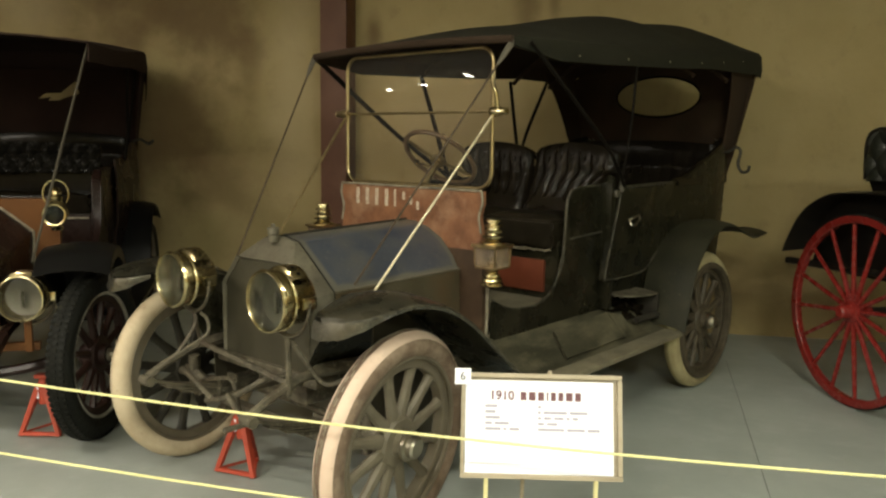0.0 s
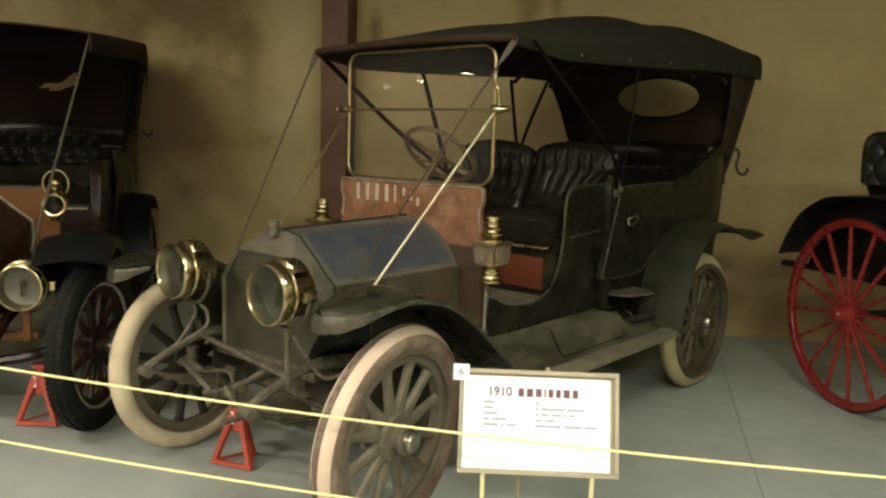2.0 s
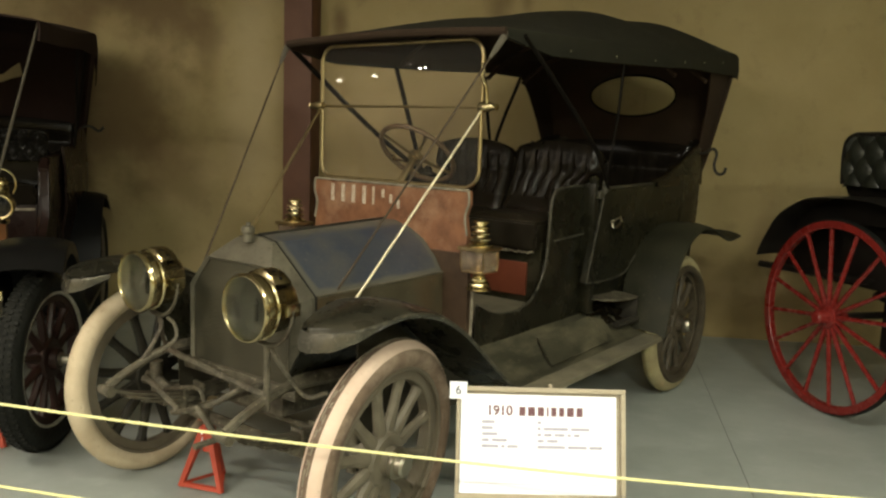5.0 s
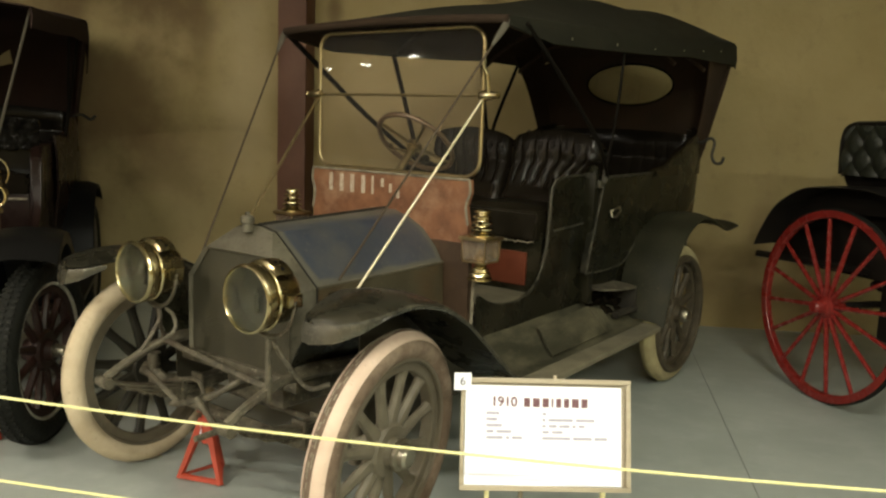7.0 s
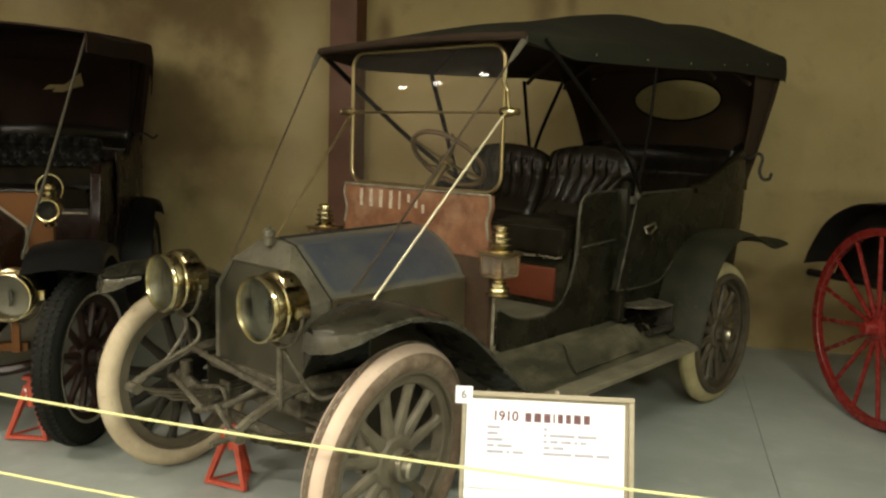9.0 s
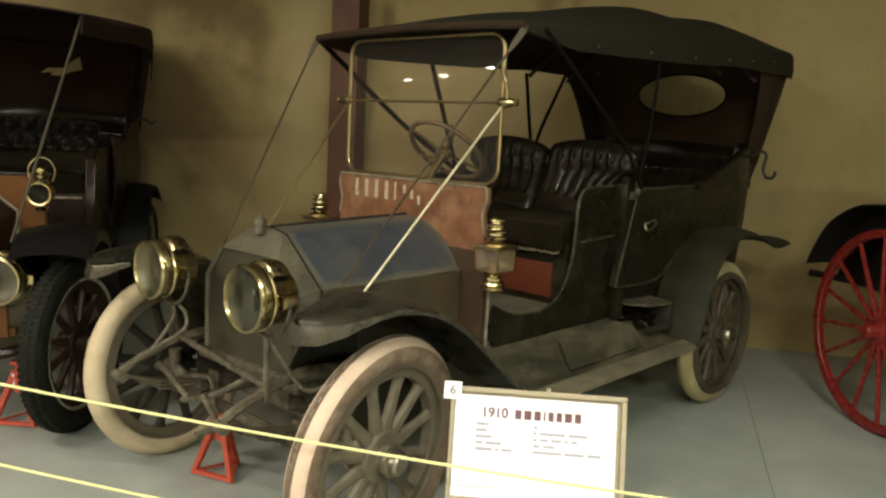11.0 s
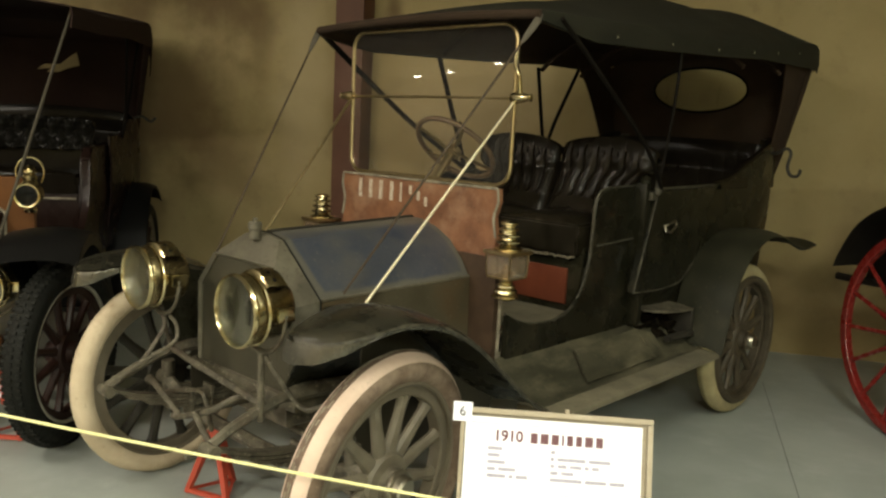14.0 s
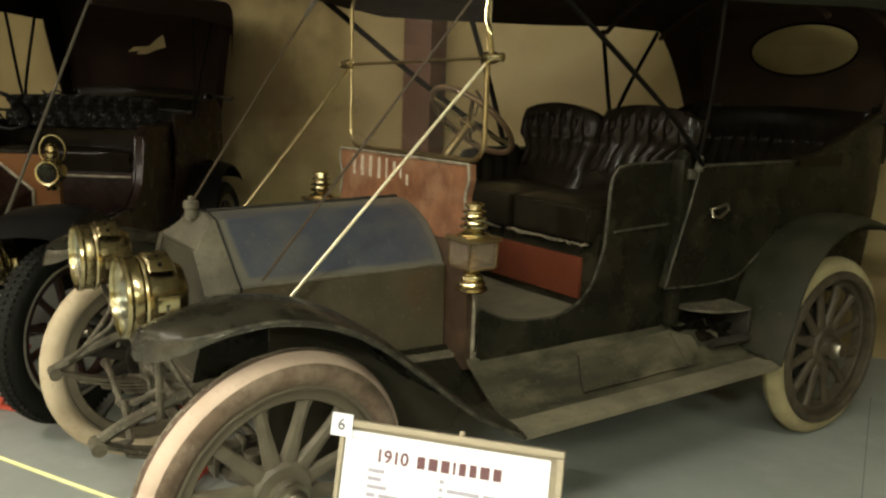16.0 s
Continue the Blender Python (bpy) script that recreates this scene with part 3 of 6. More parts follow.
# radiator


def octa(pts, y, grow=0.0, dz=0.0):
    r = [(x + grow, y, z + (dz if z > 0.8 else 0)) for x, z in pts]
    return [*r, *[(-x, yy, z) for x, yy, z in reversed(r)]]


bm = B()
core_f = [(0.285, 0.56), (0.285, 0.905), (0.183, 1.026), (0.05, 1.028)]
loft(bm, [octa(core_f, -0.022), octa(core_f, 0.045)])
part("radiator_core", bm, M_CORE, car, "dark finned radiator core", smooth=False)
shell_f = [(0.297, 0.55), (0.297, 0.91), (0.19, 1.036), (0.05, 1.038)]
shell_b = [(0.335, 0.55), (0.331, 0.93), (0.108, 1.115), (0.03, 1.13)]
bm = B()
ri = octa([(x - 0.012, z + (0.012 if z < 0.7 else -0.01)) for x, z in shell_f], -0.028)
loft(bm, [octa(core_f, -0.015), ri, octa(shell_f, -0.036), octa(shell_f, -0.026), octa(shell_b, 0.05), octa(shell_b, 0.066)], cap=False)
part("radiator_shell", bm, M_SHELL, car, "dull grey metal radiator shell", angle=20)
bm = B()
lathe(bm, [(0.0, 1.11), (0.021, 1.11), (0.021, 1.142), (0.026, 1.146), (0.026, 1.166), (0.021, 1.172), (0.009, 1.174), (0.009, 1.186), (0.0, 1.188)], pose(0, 0.02, 0), 16)
part("radiator_cap", bm, M_SHELL, car, "small dull metal radiator cap")

# hood
def hood_ring(t, grow=0.0):
    f = [(0.03, 1.13), (0.108, 1.115), (0.185, 1.052), (0.262, 0.987), (0.328, 0.93)]
    r = [(0.06, 1.153), (0.148, 1.128), (0.232, 1.083), (0.305, 1.008), (0.345, 0.943)]
    return [(a[0] + (b[0] - a[0]) * t + grow, a[1] + (b[1] - a[1]) * t + grow) for a, b in zip(f, r)]


rows = []
for k in range(9):
    t = k / 8
    h = hood_ring(t)
    y = 0.072 + 0.756 * t
    rows.append([*[(x, y, z) for x, z in reversed(h)], *[(-x, y, z) for x, z in h]])
bm = B()
sheet(bm, rows, 0.006)
part("hood_top", bm, M_HOOD, car, "faded blue dusty hood top", angle=25)
for s in (1, -1):
    bm = B()
    sheet(bm, [[(s * (0.328 + 0.017 * t), 0.072 + 0.756 * t, 0.93 + 0.013 * t - 0.004), (s * (0.332 + 0.018 * t), 0.072 + 0.756 * t, 0.76), (s * (0.332 + 0.02 * t), 0.072 + 0.756 * t, 0.6)] for t in (0, 0.25, 0.5, 0.75, 1)], 0.006 * s)
    part("hood_side", bm, M_HOODSIDE, car, "dark dusty hood side panel")
    bm = B()
    sweep(bm, [(s * 0.33, 0.074, 0.931), (s * 0.347, 0.828, 0.944)], 0.006, 6)
    part("hood_hinge", bm, M_SHELL, car, "dusty hood hinge bead")
bm = B()
sweep(bm, [(0, 0.074, 1.134), (0, 0.83, 1.157)], 0.006, 6)
part("hood_hinge", bm, M_IRON, car)

bm = B()
seam = hood_ring(0)
sweep(bm, [*[(x + 0.002, 0.068, z + 0.001) for x, z in reversed([*seam, (0.33, 0.87)])], *[(-x - 0.002, 0.068, z + 0.001) for x, z in [*seam, (0.33, 0.87)]]], 0.0035, 6)
part("hood_seam", bm, M_BLACKTYRE, car, "dark hood lacing")
# dash board
bm = B()
edge = [(0.47, 1.315), (0.475, 1.26), (0.455, 1.2), (0.47, 1.12), (0.47, 1.04)]
loft(bm, [[*[(x, y, z) for x, z in edge], *[(-x, y, z) for x, z in reversed(edge)]] for y in (0.832, 0.862)])
part("dash_board", bm, M_DASH, car, "crackled brown wooden dash board", smooth=False)
bm = B()
low = [(0.474, 1.038), (0.48, 0.96), (0.482, 0.84), (0.482, 0.58)]
loft(bm, [[*[(x, y, z) for x, z in low], *[(-x, y, z) for x, z in reversed(low)]] for y in (0.836, 0.862)])
part("dash_lower", bm, M_DARKWOOD, car, "dark brown lower dash board", smooth=False)
for s in (1, -1):
    bm = B()
    sweep(bm, [(s * 0.485, 0.868, 0.93), (s * 0.487, 0.868, 0.8), (s * 0.483, 0.868, 0.62)], 0.009, 6)
    part("dash_post", bm, M_DUSTEDGE, car, "worn pale dash post")
    bm = B()
    sweep(bm, curve([(s * 0.472, 0.83, 1.312), (s * 0.477, 0.83, 1.26), (s * 0.458, 0.83, 1.2), (s * 0.472, 0.83, 1.12)], 4), 0.006, 6)
    part("dash_edge", bm, M_DUSTEDGE, car, "worn pale dash edge")
bm = B()
sweep(bm, [(-0.472, 0.83, 1.316), (0.472, 0.83, 1.316)], 0.006, 6)
part("dash_edge", bm, M_DUSTEDGE, car, "worn pale dash edge")

# windshield
def rounded(x0, x1, z0, z1, r, y, n=6):
    out = []
    for cx, cz, a0 in ((x1 - r, z1 - r, 0), (x0 + r, z1 - r, 90), (x0 + r, z0 + r, 180), (x1 - r, z0 + r, 270)):
        for k in range(n + 1):
            a = radians(a0 + 90 * k / n)
            out.append(Vector((cx + r * math.cos(a), y, cz + r * math.sin(a))))
    return out


bm = B()
pts = rounded(-0.485, 0.485, 1.325, 1.965, 0.075, 0.883)
sweep(bm, pts, 0.0095, 8, closed=True)
part("windshield_frame", bm, M_OLDBRASS, car, "brass windshield frame with rounded corners")
bm = B()
sweep(bm, [(-0.51, 0.882, 1.675), (0.53, 0.882, 1.675)], 0.006, 8)
part("windshield_bar", bm, M_OLDBRASS, car)
bm = B()
a = [(p.x * 0.985, p.y, 1.645 + (p.z - 1.645) * 0.985) for p in pts]
loft(bm, [[(x, y - 0.002, z) for x, y, z in a], [(x, y + 0.002, z) for x, y, z in a]])
g = part("windshield_glass", bm, M_HAZEGLASS, car, "flat windshield glass with a trace of painted haze", smooth=False)
g.visible_shadow = False
for s in (1, -1):
    bm = B()
    lathe(bm, [(0.0, -0.03), (0.018, -0.03), (0.024, -0.01), (0.02, 0.02), (0.012, 0.05), (0.016, 0.06), (0.0, 0.068)], facing((s, 0, 0), (s * 0.505, 0.88, 1.676)), 12)
    part("windshield_hinge", bm, M_BRASS if s > 0 else M_OLDBRASS, car, "brass windshield hinge")
    if s > 0:
        bm = B()
        sweep(bm, curve([(s * 0.492, 0.87, 1.86), (s * 0.5, 0.86, 1.8), (s * 0.518, 0.86, 1.76), (s * 0.522, 0.87, 1.69)], 5), 0.009, 8)
        part("windshield_catch", bm, M_BRASS, car)
    # stay rod from the hinge to the hood side
    bm = B()
    sweep(bm, [(s * 0.49, 0.87, 1.655), (s * 0.392, 0.205, 0.9)], 0.0056 if s > 0 else 0.0068, 8)
    # near rod paled for lamp glare, far rod duller: light put into the colour
    part("stay_rod", bm, M_BRIGHT if s > 0 else M_OLDBRASS, car, "straight brass windshield stay rod")
    # strap from the top to the front of the frame
    bm = B()
    ends = ((0.645, 0.8, 1.965), (0.4, 0.11, 0.965)) if s > 0 else ((-0.66, 0.8, 1.965), (-0.29, 0.03, 1.0))
    sweep(bm, ends, 0.0046, 6, flat=0.5)
    strap = part("top_strap", bm, M_STRAP, car, "long leather top strap")
    bm = B()
    ta, tb = Vector(ends[0]), Vector(ends[1])
    sweep(bm, [ta.lerp(tb, f) for f in (-0.01, 0.02, 0.06, 0.1)], [0.013, 0.014, 0.012, 0.006], 8, flat=0.35)
    part("strap_tab", bm, M_GREYSTRAP, strap, "grey doubled strap end")

# side lamps
def side_lamp(parent, x, y, z, s, k=1.2):
    """A square carriage lamp on a turned base, its foot at (x, y, z)."""
    m = Matrix.Translation((x, y, z)) @ Matrix.Scale(k, 4)

    def piece(name, bm, mat, up, label="", smooth=True):
        bmesh.ops.transform(bm, matrix=m, verts=bm.verts)
        return part(name, bm, mat, up, label, smooth)

    bm = B()
    lathe(bm, [(0.0, 0.156), (0.046, 0.156), (0.047, 0.164), (0.03, 0.17), (0.025, 0.177), (0.04, 0.181), (0.041, 0.187), (0.026, 0.191), (0.024, 0.198), (0.037, 0.202), (0.038, 0.207), (0.024, 0.211), (0.022, 0.218), (0.034, 0.222), (0.034, 0.227), (0.021, 0.231), (0.02, 0.237), (0.029, 0.241), (0.028, 0.247), (0.014, 0.252), (0.0, 0.254)], None, 24)
    lamp = piece("side_lamp", bm, M_BRASS, parent, "small brass side lamp with turned chimney")
    bm = B()
    lathe(bm, [(0.0, -0.004), (0.034, -0.004), (0.046, 0.003), (0.045, 0.01), (0.035, 0.014), (0.04, 0.02), (0.038, 0.027), (0.028, 0.031), (0.032, 0.037), (0.03, 0.042), (0.021, 0.046), (0.024, 0.051), (0.018, 0.056), (0.016, 0.064), (0.0, 0.064)], None, 24)
    piece("lamp_base", bm, M_BRASS, lamp)
    bm = B()
    box(bm, (0, 0, 0.068), (0.09, 0.09, 0.005), 0.001)
    box(bm, (0, 0, 0.151), (0.116, 0.116, 0.012), 0.003)
    for i in (1, -1):
        for j in (1, -1):
            sweep(bm, [(i * 0.0435, j * 0.0435, 0.07), (i * 0.047, j * 0.047, 0.085), (i * 0.049, j * 0.049, 0.147)], 0.0026, 4)
    box(bm, (0, 0.05, 0.109), (0.09, 0.004, 0.078))
    piece("lamp_cage", bm, M_OLDBRASS, lamp)
    bm = B()
    loft(bm, [[(-w, -w, h), (w, -w, h), (w, w, h), (-w, w, h)] for w, h in ((0.018, 0.06), (0.036, 0.064), (0.0425, 0.0665))])
    piece("lamp_pan", bm, M_OLDBRASS, lamp)
    prof = [(0.043, 0.072), (0.0475, 0.085), (0.049, 0.147)]
    for k in range(3):
        bm = B()
        turn = Matrix.Rotation(math.pi / 2 * (k - 1), 4, "Z")
        loft(bm, [[turn @ Vector(p) for p in ((-w, -w, h), (w, -w, h), (w, -w + 0.003, h), (-w, -w + 0.003, h))] for w, h in prof])
        piece("lamp_pane", bm, M_LAMPGLASS, lamp, smooth=False).visible_shadow = False
    bm = B()
    lathe(bm, [(0.0, 0.072), (0.02, 0.072), (0.02, 0.088), (0.007, 0.092), (0.006, 0.11), (0.0, 0.112)], None, 10)
    piece("burner", bm, M_OLDBRASS, lamp)
    bm = B()
    box(bm, (0.0, 0.043, 0.109), (0.08, 0.004, 0.07))
    piece("lamp_reflector", bm, M_SILVER, lamp)
    bm = B()
    sweep(bm, curve([(-s * 0.09, 0.05, 0.1), (-s * 0.05, 0.06, 0.09), (0, 0.046, 0.1)], 4), 0.008, 6)
    piece("bracket", bm, M_IRON, lamp)
    return lamp


side_lamp(car, 0.575, 0.785, 0.9, 1)
side_lamp(car, -0.575, 0.785, 0.9, -1)

# headlamps
def headlamp(parent, x, y, z, r=0.115, turn=0.0, fork=True, back=M_LAMPBACK, mirror_mat=M_SILVER):
    m = pose(x, y, z, 90, 0, turn)  # z axis looks forward (-y)
    bm = B()
    lathe(bm, [(r * 0.93, 0.0), (r * 1.0, 0.0), (r * 1.03, 0.008), (r * 1.0, 0.017), (r * 0.95, 0.019), (r * 0.925, 0.012), (r * 0.92, 0.0)], m, 32)
    rim_bm = bm
    bm = B()
    lathe(bm, [(r * 0.95, 0.0), (r * 0.98, -0.01), (r * 0.98, -0.026), (r * 0.9, -0.032), (r * 0.88, -0.05), (r * 0.88, -0.122), (r * 0.75, -0.15), (r * 0.45, -0.165), (0.0, -0.17)], m, 32)
    lamp = part("headlamp", bm, M_DRUM, parent, "large round brass headlamp")
    part("bezel", rim_bm, M_BRASS, lamp)
    bm = B()
    ring(bm, [(r * 0.9, -0.03), (r * 1.0, -0.032), (r * 1.03, -0.038), (r * 1.0, -0.046), (r * 0.9, -0.048)], m, 32)
    part("bezel_ring", bm, M_BRASS, lamp)
    bm = B()
    lathe(bm, [(r * 0.92, 0.004), (r * 0.89, -0.012), (r * 0.82, -0.042)], m, 32)
    part("reflector", bm, mirror_mat, lamp, "dull metal reflector")
    bm = B()
    lathe(bm, [(r * 0.83, -0.041), (r * 0.5, -0.052), (0.0, -0.056), (0.0, -0.061), (r * 0.83, -0.047)], m, 32)
    part("lamp_back", bm, back, lamp)
    bm = B()
    lathe(bm, [(0.0, 0.008), (r * 0.92, 0.006), (r * 0.92, 0.002), (0.0, 0.004)], m, 32)
    g = part("lens", bm, M_LENS, lamp, "clear glass lens")
    g.visible_shadow = False
    bm = B()
    lathe(bm, [(0.0, -0.05), (0.009, -0.05), (0.009, 0.0), (0.013, 0.012), (0.006, 0.03), (0.0, 0.032)], pose(x, y + 0.035, z), 10)
    part("burner", bm, M_LAMPBACK, lamp)
    # raised vent hood along the top of the drum
    bm = B()
    rows = [[(x + (r * 0.93 + 0.012 * (0.3 < k / 8 < 1)) * math.sin(radians(a)), y + 0.045 + 0.075 * k / 8, z + (r * 0.93 + (0.016 if 0 < k < 8 else 0)) * math.cos(radians(a))) for a in range(-48, 49, 12)] for k in range(9)]
    sheet(bm, rows, 0.004)
    vent = part("vent_hood", bm, M_DRUM, lamp)
    for a in range(-36, 37, 18):
        bm = B()
        q = Vector((math.sin(radians(a)), 0, math.cos(radians(a))))
        lathe(bm, [(0.0, 0.0), (0.006, 0.0), (0.006, 0.003), (0.0, 0.003)], facing(q, Vector((x, y + 0.078, z)) + q * (r * 0.93 + 0.0175)), 8)
        part("vent_hole", bm, M_BLACK, vent)
    sd = pose(x, y, z, 0, 0, turn)
    for sx in (1, -1):
        bm = B()
        box(bm, sd @ Vector((sx * r * 1.02, 0.085, 0)), (0.034, 0.06, 0.045), 0.006)
        part("side_boss", bm, M_BRASS, lamp)
    if fork:
        bm = B()
        arc = [sd @ Vector((math.sin(radians(a)) * r * 1.12, 0.085, -math.cos(radians(a)) * r * 1.25)) for a in range(-90, 91, 15)]
        sweep(bm, arc, 0.011, 8, flat=0.6)
        part("fork", bm, M_DUST, lamp, "dusty iron lamp fork")
    return lamp


for s, hx in ((1, 0.372), (-1, -0.272)):
    headlamp(car, hx, -0.285, 0.952)
    base = 0.952 - 0.144
    bm = B()
    if s > 0:
        sweep(bm, [(hx, -0.2, base), (hx, -0.2, 0.575)], 0.012, 8)
    else:
        sweep(bm, curve([(hx, -0.2, base), (-0.258, -0.2, 0.755), (-0.274, -0.28, 0.633), (-0.335, -0.32, 0.57)], 4), 0.0085, 8)
    part("lamp_post", bm, M_DUST, car)
    if s < 0:
        bm = B()
        sweep(bm, curve([(hx + 0.06, -0.2, base), (-0.165, -0.2, 0.785), (-0.137, -0.22, 0.735), (-0.22, -0.265, 0.665), (-0.292, -0.3, 0.608), (-0.34, -0.33, 0.565)], 4), 0.007, 8)
        part("lamp_stay", bm, M_DUST, car)
    bm = B()
    sweep(bm, curve([(hx, -0.195, base), (hx + s * 0.04, -0.16, 0.72), (hx + s * 0.09, -0.1, 0.62), (hx + s * 0.16, -0.06, 0.64)], 5), 0.009, 8)
    part("lamp_brace", bm, M_DUST, car)

# chassis
for s in (1, -1):
    bm = B()
    path = curve([(s * 0.36, -0.37, 0.535), (s * 0.36, -0.25, 0.59), (s * 0.37, -0.05, 0.64), (s * 0.38, 0.3, 0.62), (s * 0.4, 1.0, 0.6), (s * 0.44, 2.4, 0.6), (s * 0.44, 3.2, 0.62)], 4)
    sweep(bm, path, [0.018 if p.y < -0.1 else 0.03 for p in path], 6, flat=1.0)
    part("frame_rail", bm, M_DUST, car, "dusty steel frame rail")
    for k, (l0, l1, dz) in enumerate([(-0.37, 0.45, 0.0), (-0.3, 0.36, -0.014), (-0.22, 0.28, -0.028), (-0.14, 0.2, -0.042)]):
        bm = B()
        rows = []
        for i in range(9):
            y = l0 + (l1 - l0) * i / 8
            z = 0.43 + dz + 0.55 * (y - 0.03) ** 2
            rows.append([(s * 0.36 - 0.024, y, z), (s * 0.36 + 0.024, y, z)])
        sheet(bm, rows, 0.011)
        part("spring_leaf", bm, M_DUST, car)
    bm = B()
    lathe(bm, [(0.0, -0.035), (0.02, -0.035), (0.022, 0.035), (0.0, 0.035)], facing((1, 0, 0), (s * 0.36, -0.375, 0.52)), 12)
    part("spring_eye", bm, M_DUST, car)
    for yy in (-0.04, 0.05):
        bm = B()
        box(bm, (s * 0.36, yy, 0.405), (0.07, 0.014, 0.11), 0.004)
        part("spring_clip", bm, M_DUST, car)
    # steering knuckle
    bm = B()
    lathe(bm, [(0.0, -0.08), (0.025, -0.08), (0.028, 0.08), (0.0, 0.08)], pose(s * 0.6, 0, 0.432), 12)
    sweep(bm, [(s * 0.6, 0, 0.432), (s * 0.68, 0, 0.432)], 0.03, 10)
    sweep(bm, [(s * 0.6, 0.0, 0.4), (s * 0.57, 0.16, 0.37)], 0.015, 8)
    part("knuckle", bm, M_DUST, car)
bm = B()
sweep(bm, curve([(-0.6, 0, 0.43), (-0.5, 0, 0.39), (-0.3, 0, 0.35), (0.3, 0, 0.35), (0.5, 0, 0.39), (0.6, 0, 0.43)], 5), 0.026, 8)
part("front_axle", bm, M_DUST, car, "dusty forged front axle")
bm = B()
sweep(bm, [(-0.57, 0.16, 0.37), (0.57, 0.16, 0.37)], 0.013, 8)
part("tie_rod", bm, M_DUST, car)
bm = B()
sweep(bm, curve([(-0.19, -0.2, 0.43), (-0.145, -0.2, 0.44), (0.05, -0.19, 0.514), (0.123, -0.12, 0.572), (0.17, 0.0, 0.58)], 4), 0.0115, 8)
part("drag_link", bm, M_DUST, car)
bm = B()
sweep(bm, [(-0.372, -0.2, 0.527), (-0.33, -0.2, 0.52), (-0.17, -0.2, 0.458), (-0.154, -0.2, 0.44)], [0.02, 0.012, 0.011, 0.017], 8)
part("steering_arm", bm, M_DUST, car)
bm = B()
sweep(bm, curve([(-0.445, -0.1, 0.433), (-0.3, -0.1, 0.478), (-0.169, -0.1, 0.509), (-0.127, -0.1, 0.478), (-0.12, -0.08, 0.36)], 4), 0.009, 8)
part("brake_rod", bm, M_DUST, car)
bm = B()
sweep(bm, [(-0.34, -0.12, 0.645), (-0.207, -0.13, 0.634), (0.253, -0.13, 0.59), (0.35, -0.12, 0.6)], 0.0125, 8, flat=0.7)
part("front_cross_tube", bm, M_DUST, car)
bm = B()
box(bm, (0, 0.02, 0.575), (0.68, 0.12, 0.05), 0.01)
part("cross_member", bm, M_DUST, car)
bm = B()
sweep(bm, [(0, 0.1, 0.5), (0, -0.2, 0.5), (0.0, -0.22, 0.5), (0.14, -0.235, 0.42), (0.15, -0.24, 0.42), (0.15, -0.34, 0.42)], 0.012, 8)
part("starting_crank", bm, M_DUST, car, "dusty iron starting crank")
bm = B()
box(bm, (0, 0.3, 0.5), (0.34, 0.5, 0.16), 0.03)
part("engine_pan", bm, M_DUST, car)
bm = B()
sweep(bm, [(-0.6, 2.79, 0.432), (-0.14, 2.79, 0.432), (-0.12, 2.79, 0.432), (0.12, 2.79, 0.432), (0.14, 2.79, 0.432), (0.6, 2.79, 0.432)], [0.04, 0.05, 0.14, 0.14, 0.05, 0.04], 12)
part("rear_axle", bm, M_DUST, car)

# fenders
def fender(parent, s, path, inner, outer, mat, label="", skirt=None):
    """A crowned sheet along a (y, z) path between an inner and an outer edge, each (y, x), with a rolled bead; skirt: (y, depth) of the outer apron."""
    c = curve([(0, y, z) for y, z in path], 6)
    rows = []
    for p in c:
        xi = float(np.interp(p.y, [q[0] for q in inner], [q[1] for q in inner]))
        xo = float(np.interp(p.y, [q[0] for q in outer], [q[1] for q in outer]))
        k = min(1.0, (xo - xi) / 0.25)
        rows.append([(s * xi, p.y, p.z - 0.01 * k), (s * (xi + (xo - xi) * 0.25), p.y, p.z + 0.008 * k), (s * (xi + (xo - xi) * 0.5), p.y, p.z + 0.016 * k), (s * (xi + (xo - xi) * 0.75), p.y, p.z + 0.012 * k), (s * (xi + (xo - xi) * 0.92), p.y, p.z + 0.002 * k), (s * xo, p.y, p.z - 0.008)])
    bm = B()
    sheet(bm, rows, 0.006 * s)
    f = part("fender", bm, mat, parent, label)
    bm = B()
    sweep(bm, [(r[-1][0] + s * 0.003, r[-1][1], r[-1][2] - 0.002) for r in rows], 0.007, 8)
    part("fender_bead", bm, M_MOULD if skirt else mat, f)
    if skirt:
        bm = B()
        sk = []
        edge = [r[0] for r in rows[:10]][::-1] + [r[-1] for r in rows]
        for i, e in enumerate(edge):
            d = float(np.interp(e[1], [q[0] for q in skirt], [q[1] for q in skirt]))
            fw = 0.3 * d
            out = s * (0.004 if i > 9 else -0.004)
            sk.append([(e[0] + out, e[1] - 0.003, e[2] - 0.004), (e[0] + out * 1.5, e[1] - fw * 0.6, e[2] - d * 0.5), (e[0] + out * 0.5, e[1] - fw, e[2] - d - 0.005)])
        sheet(bm, sk, 0.004 * s)
        part("fender_skirt", bm, M_SKIRT, f, "grey dented fender skirt")
    return f, c


FPATH = [(-0.325, 0.946), (-0.25, 0.96), (-0.15, 0.975), (-0.03, 0.98), (0.12, 0.947), (0.26, 0.874), (0.4, 0.764), (0.6, 0.602), (0.8, 0.487)]
FOUT = [(-0.325, 0.715), (-0.3, 0.79), (-0.25, 0.845), (-0.2, 0.863), (-0.15, 0.87), (0.8, 0.87)]
FIN = [(-0.325, 0.685), (-0.28, 0.645), (-0.19, 0.605), (-0.046, 0.56), (0.1, 0.54), (0.8, 0.55)]
SKIRT = [(-0.325, 0.058), (-0.29, 0.048), (-0.25, 0.03), (-0.2, 0.014), (-0.15, 0.006), (0.8, 0.002)]
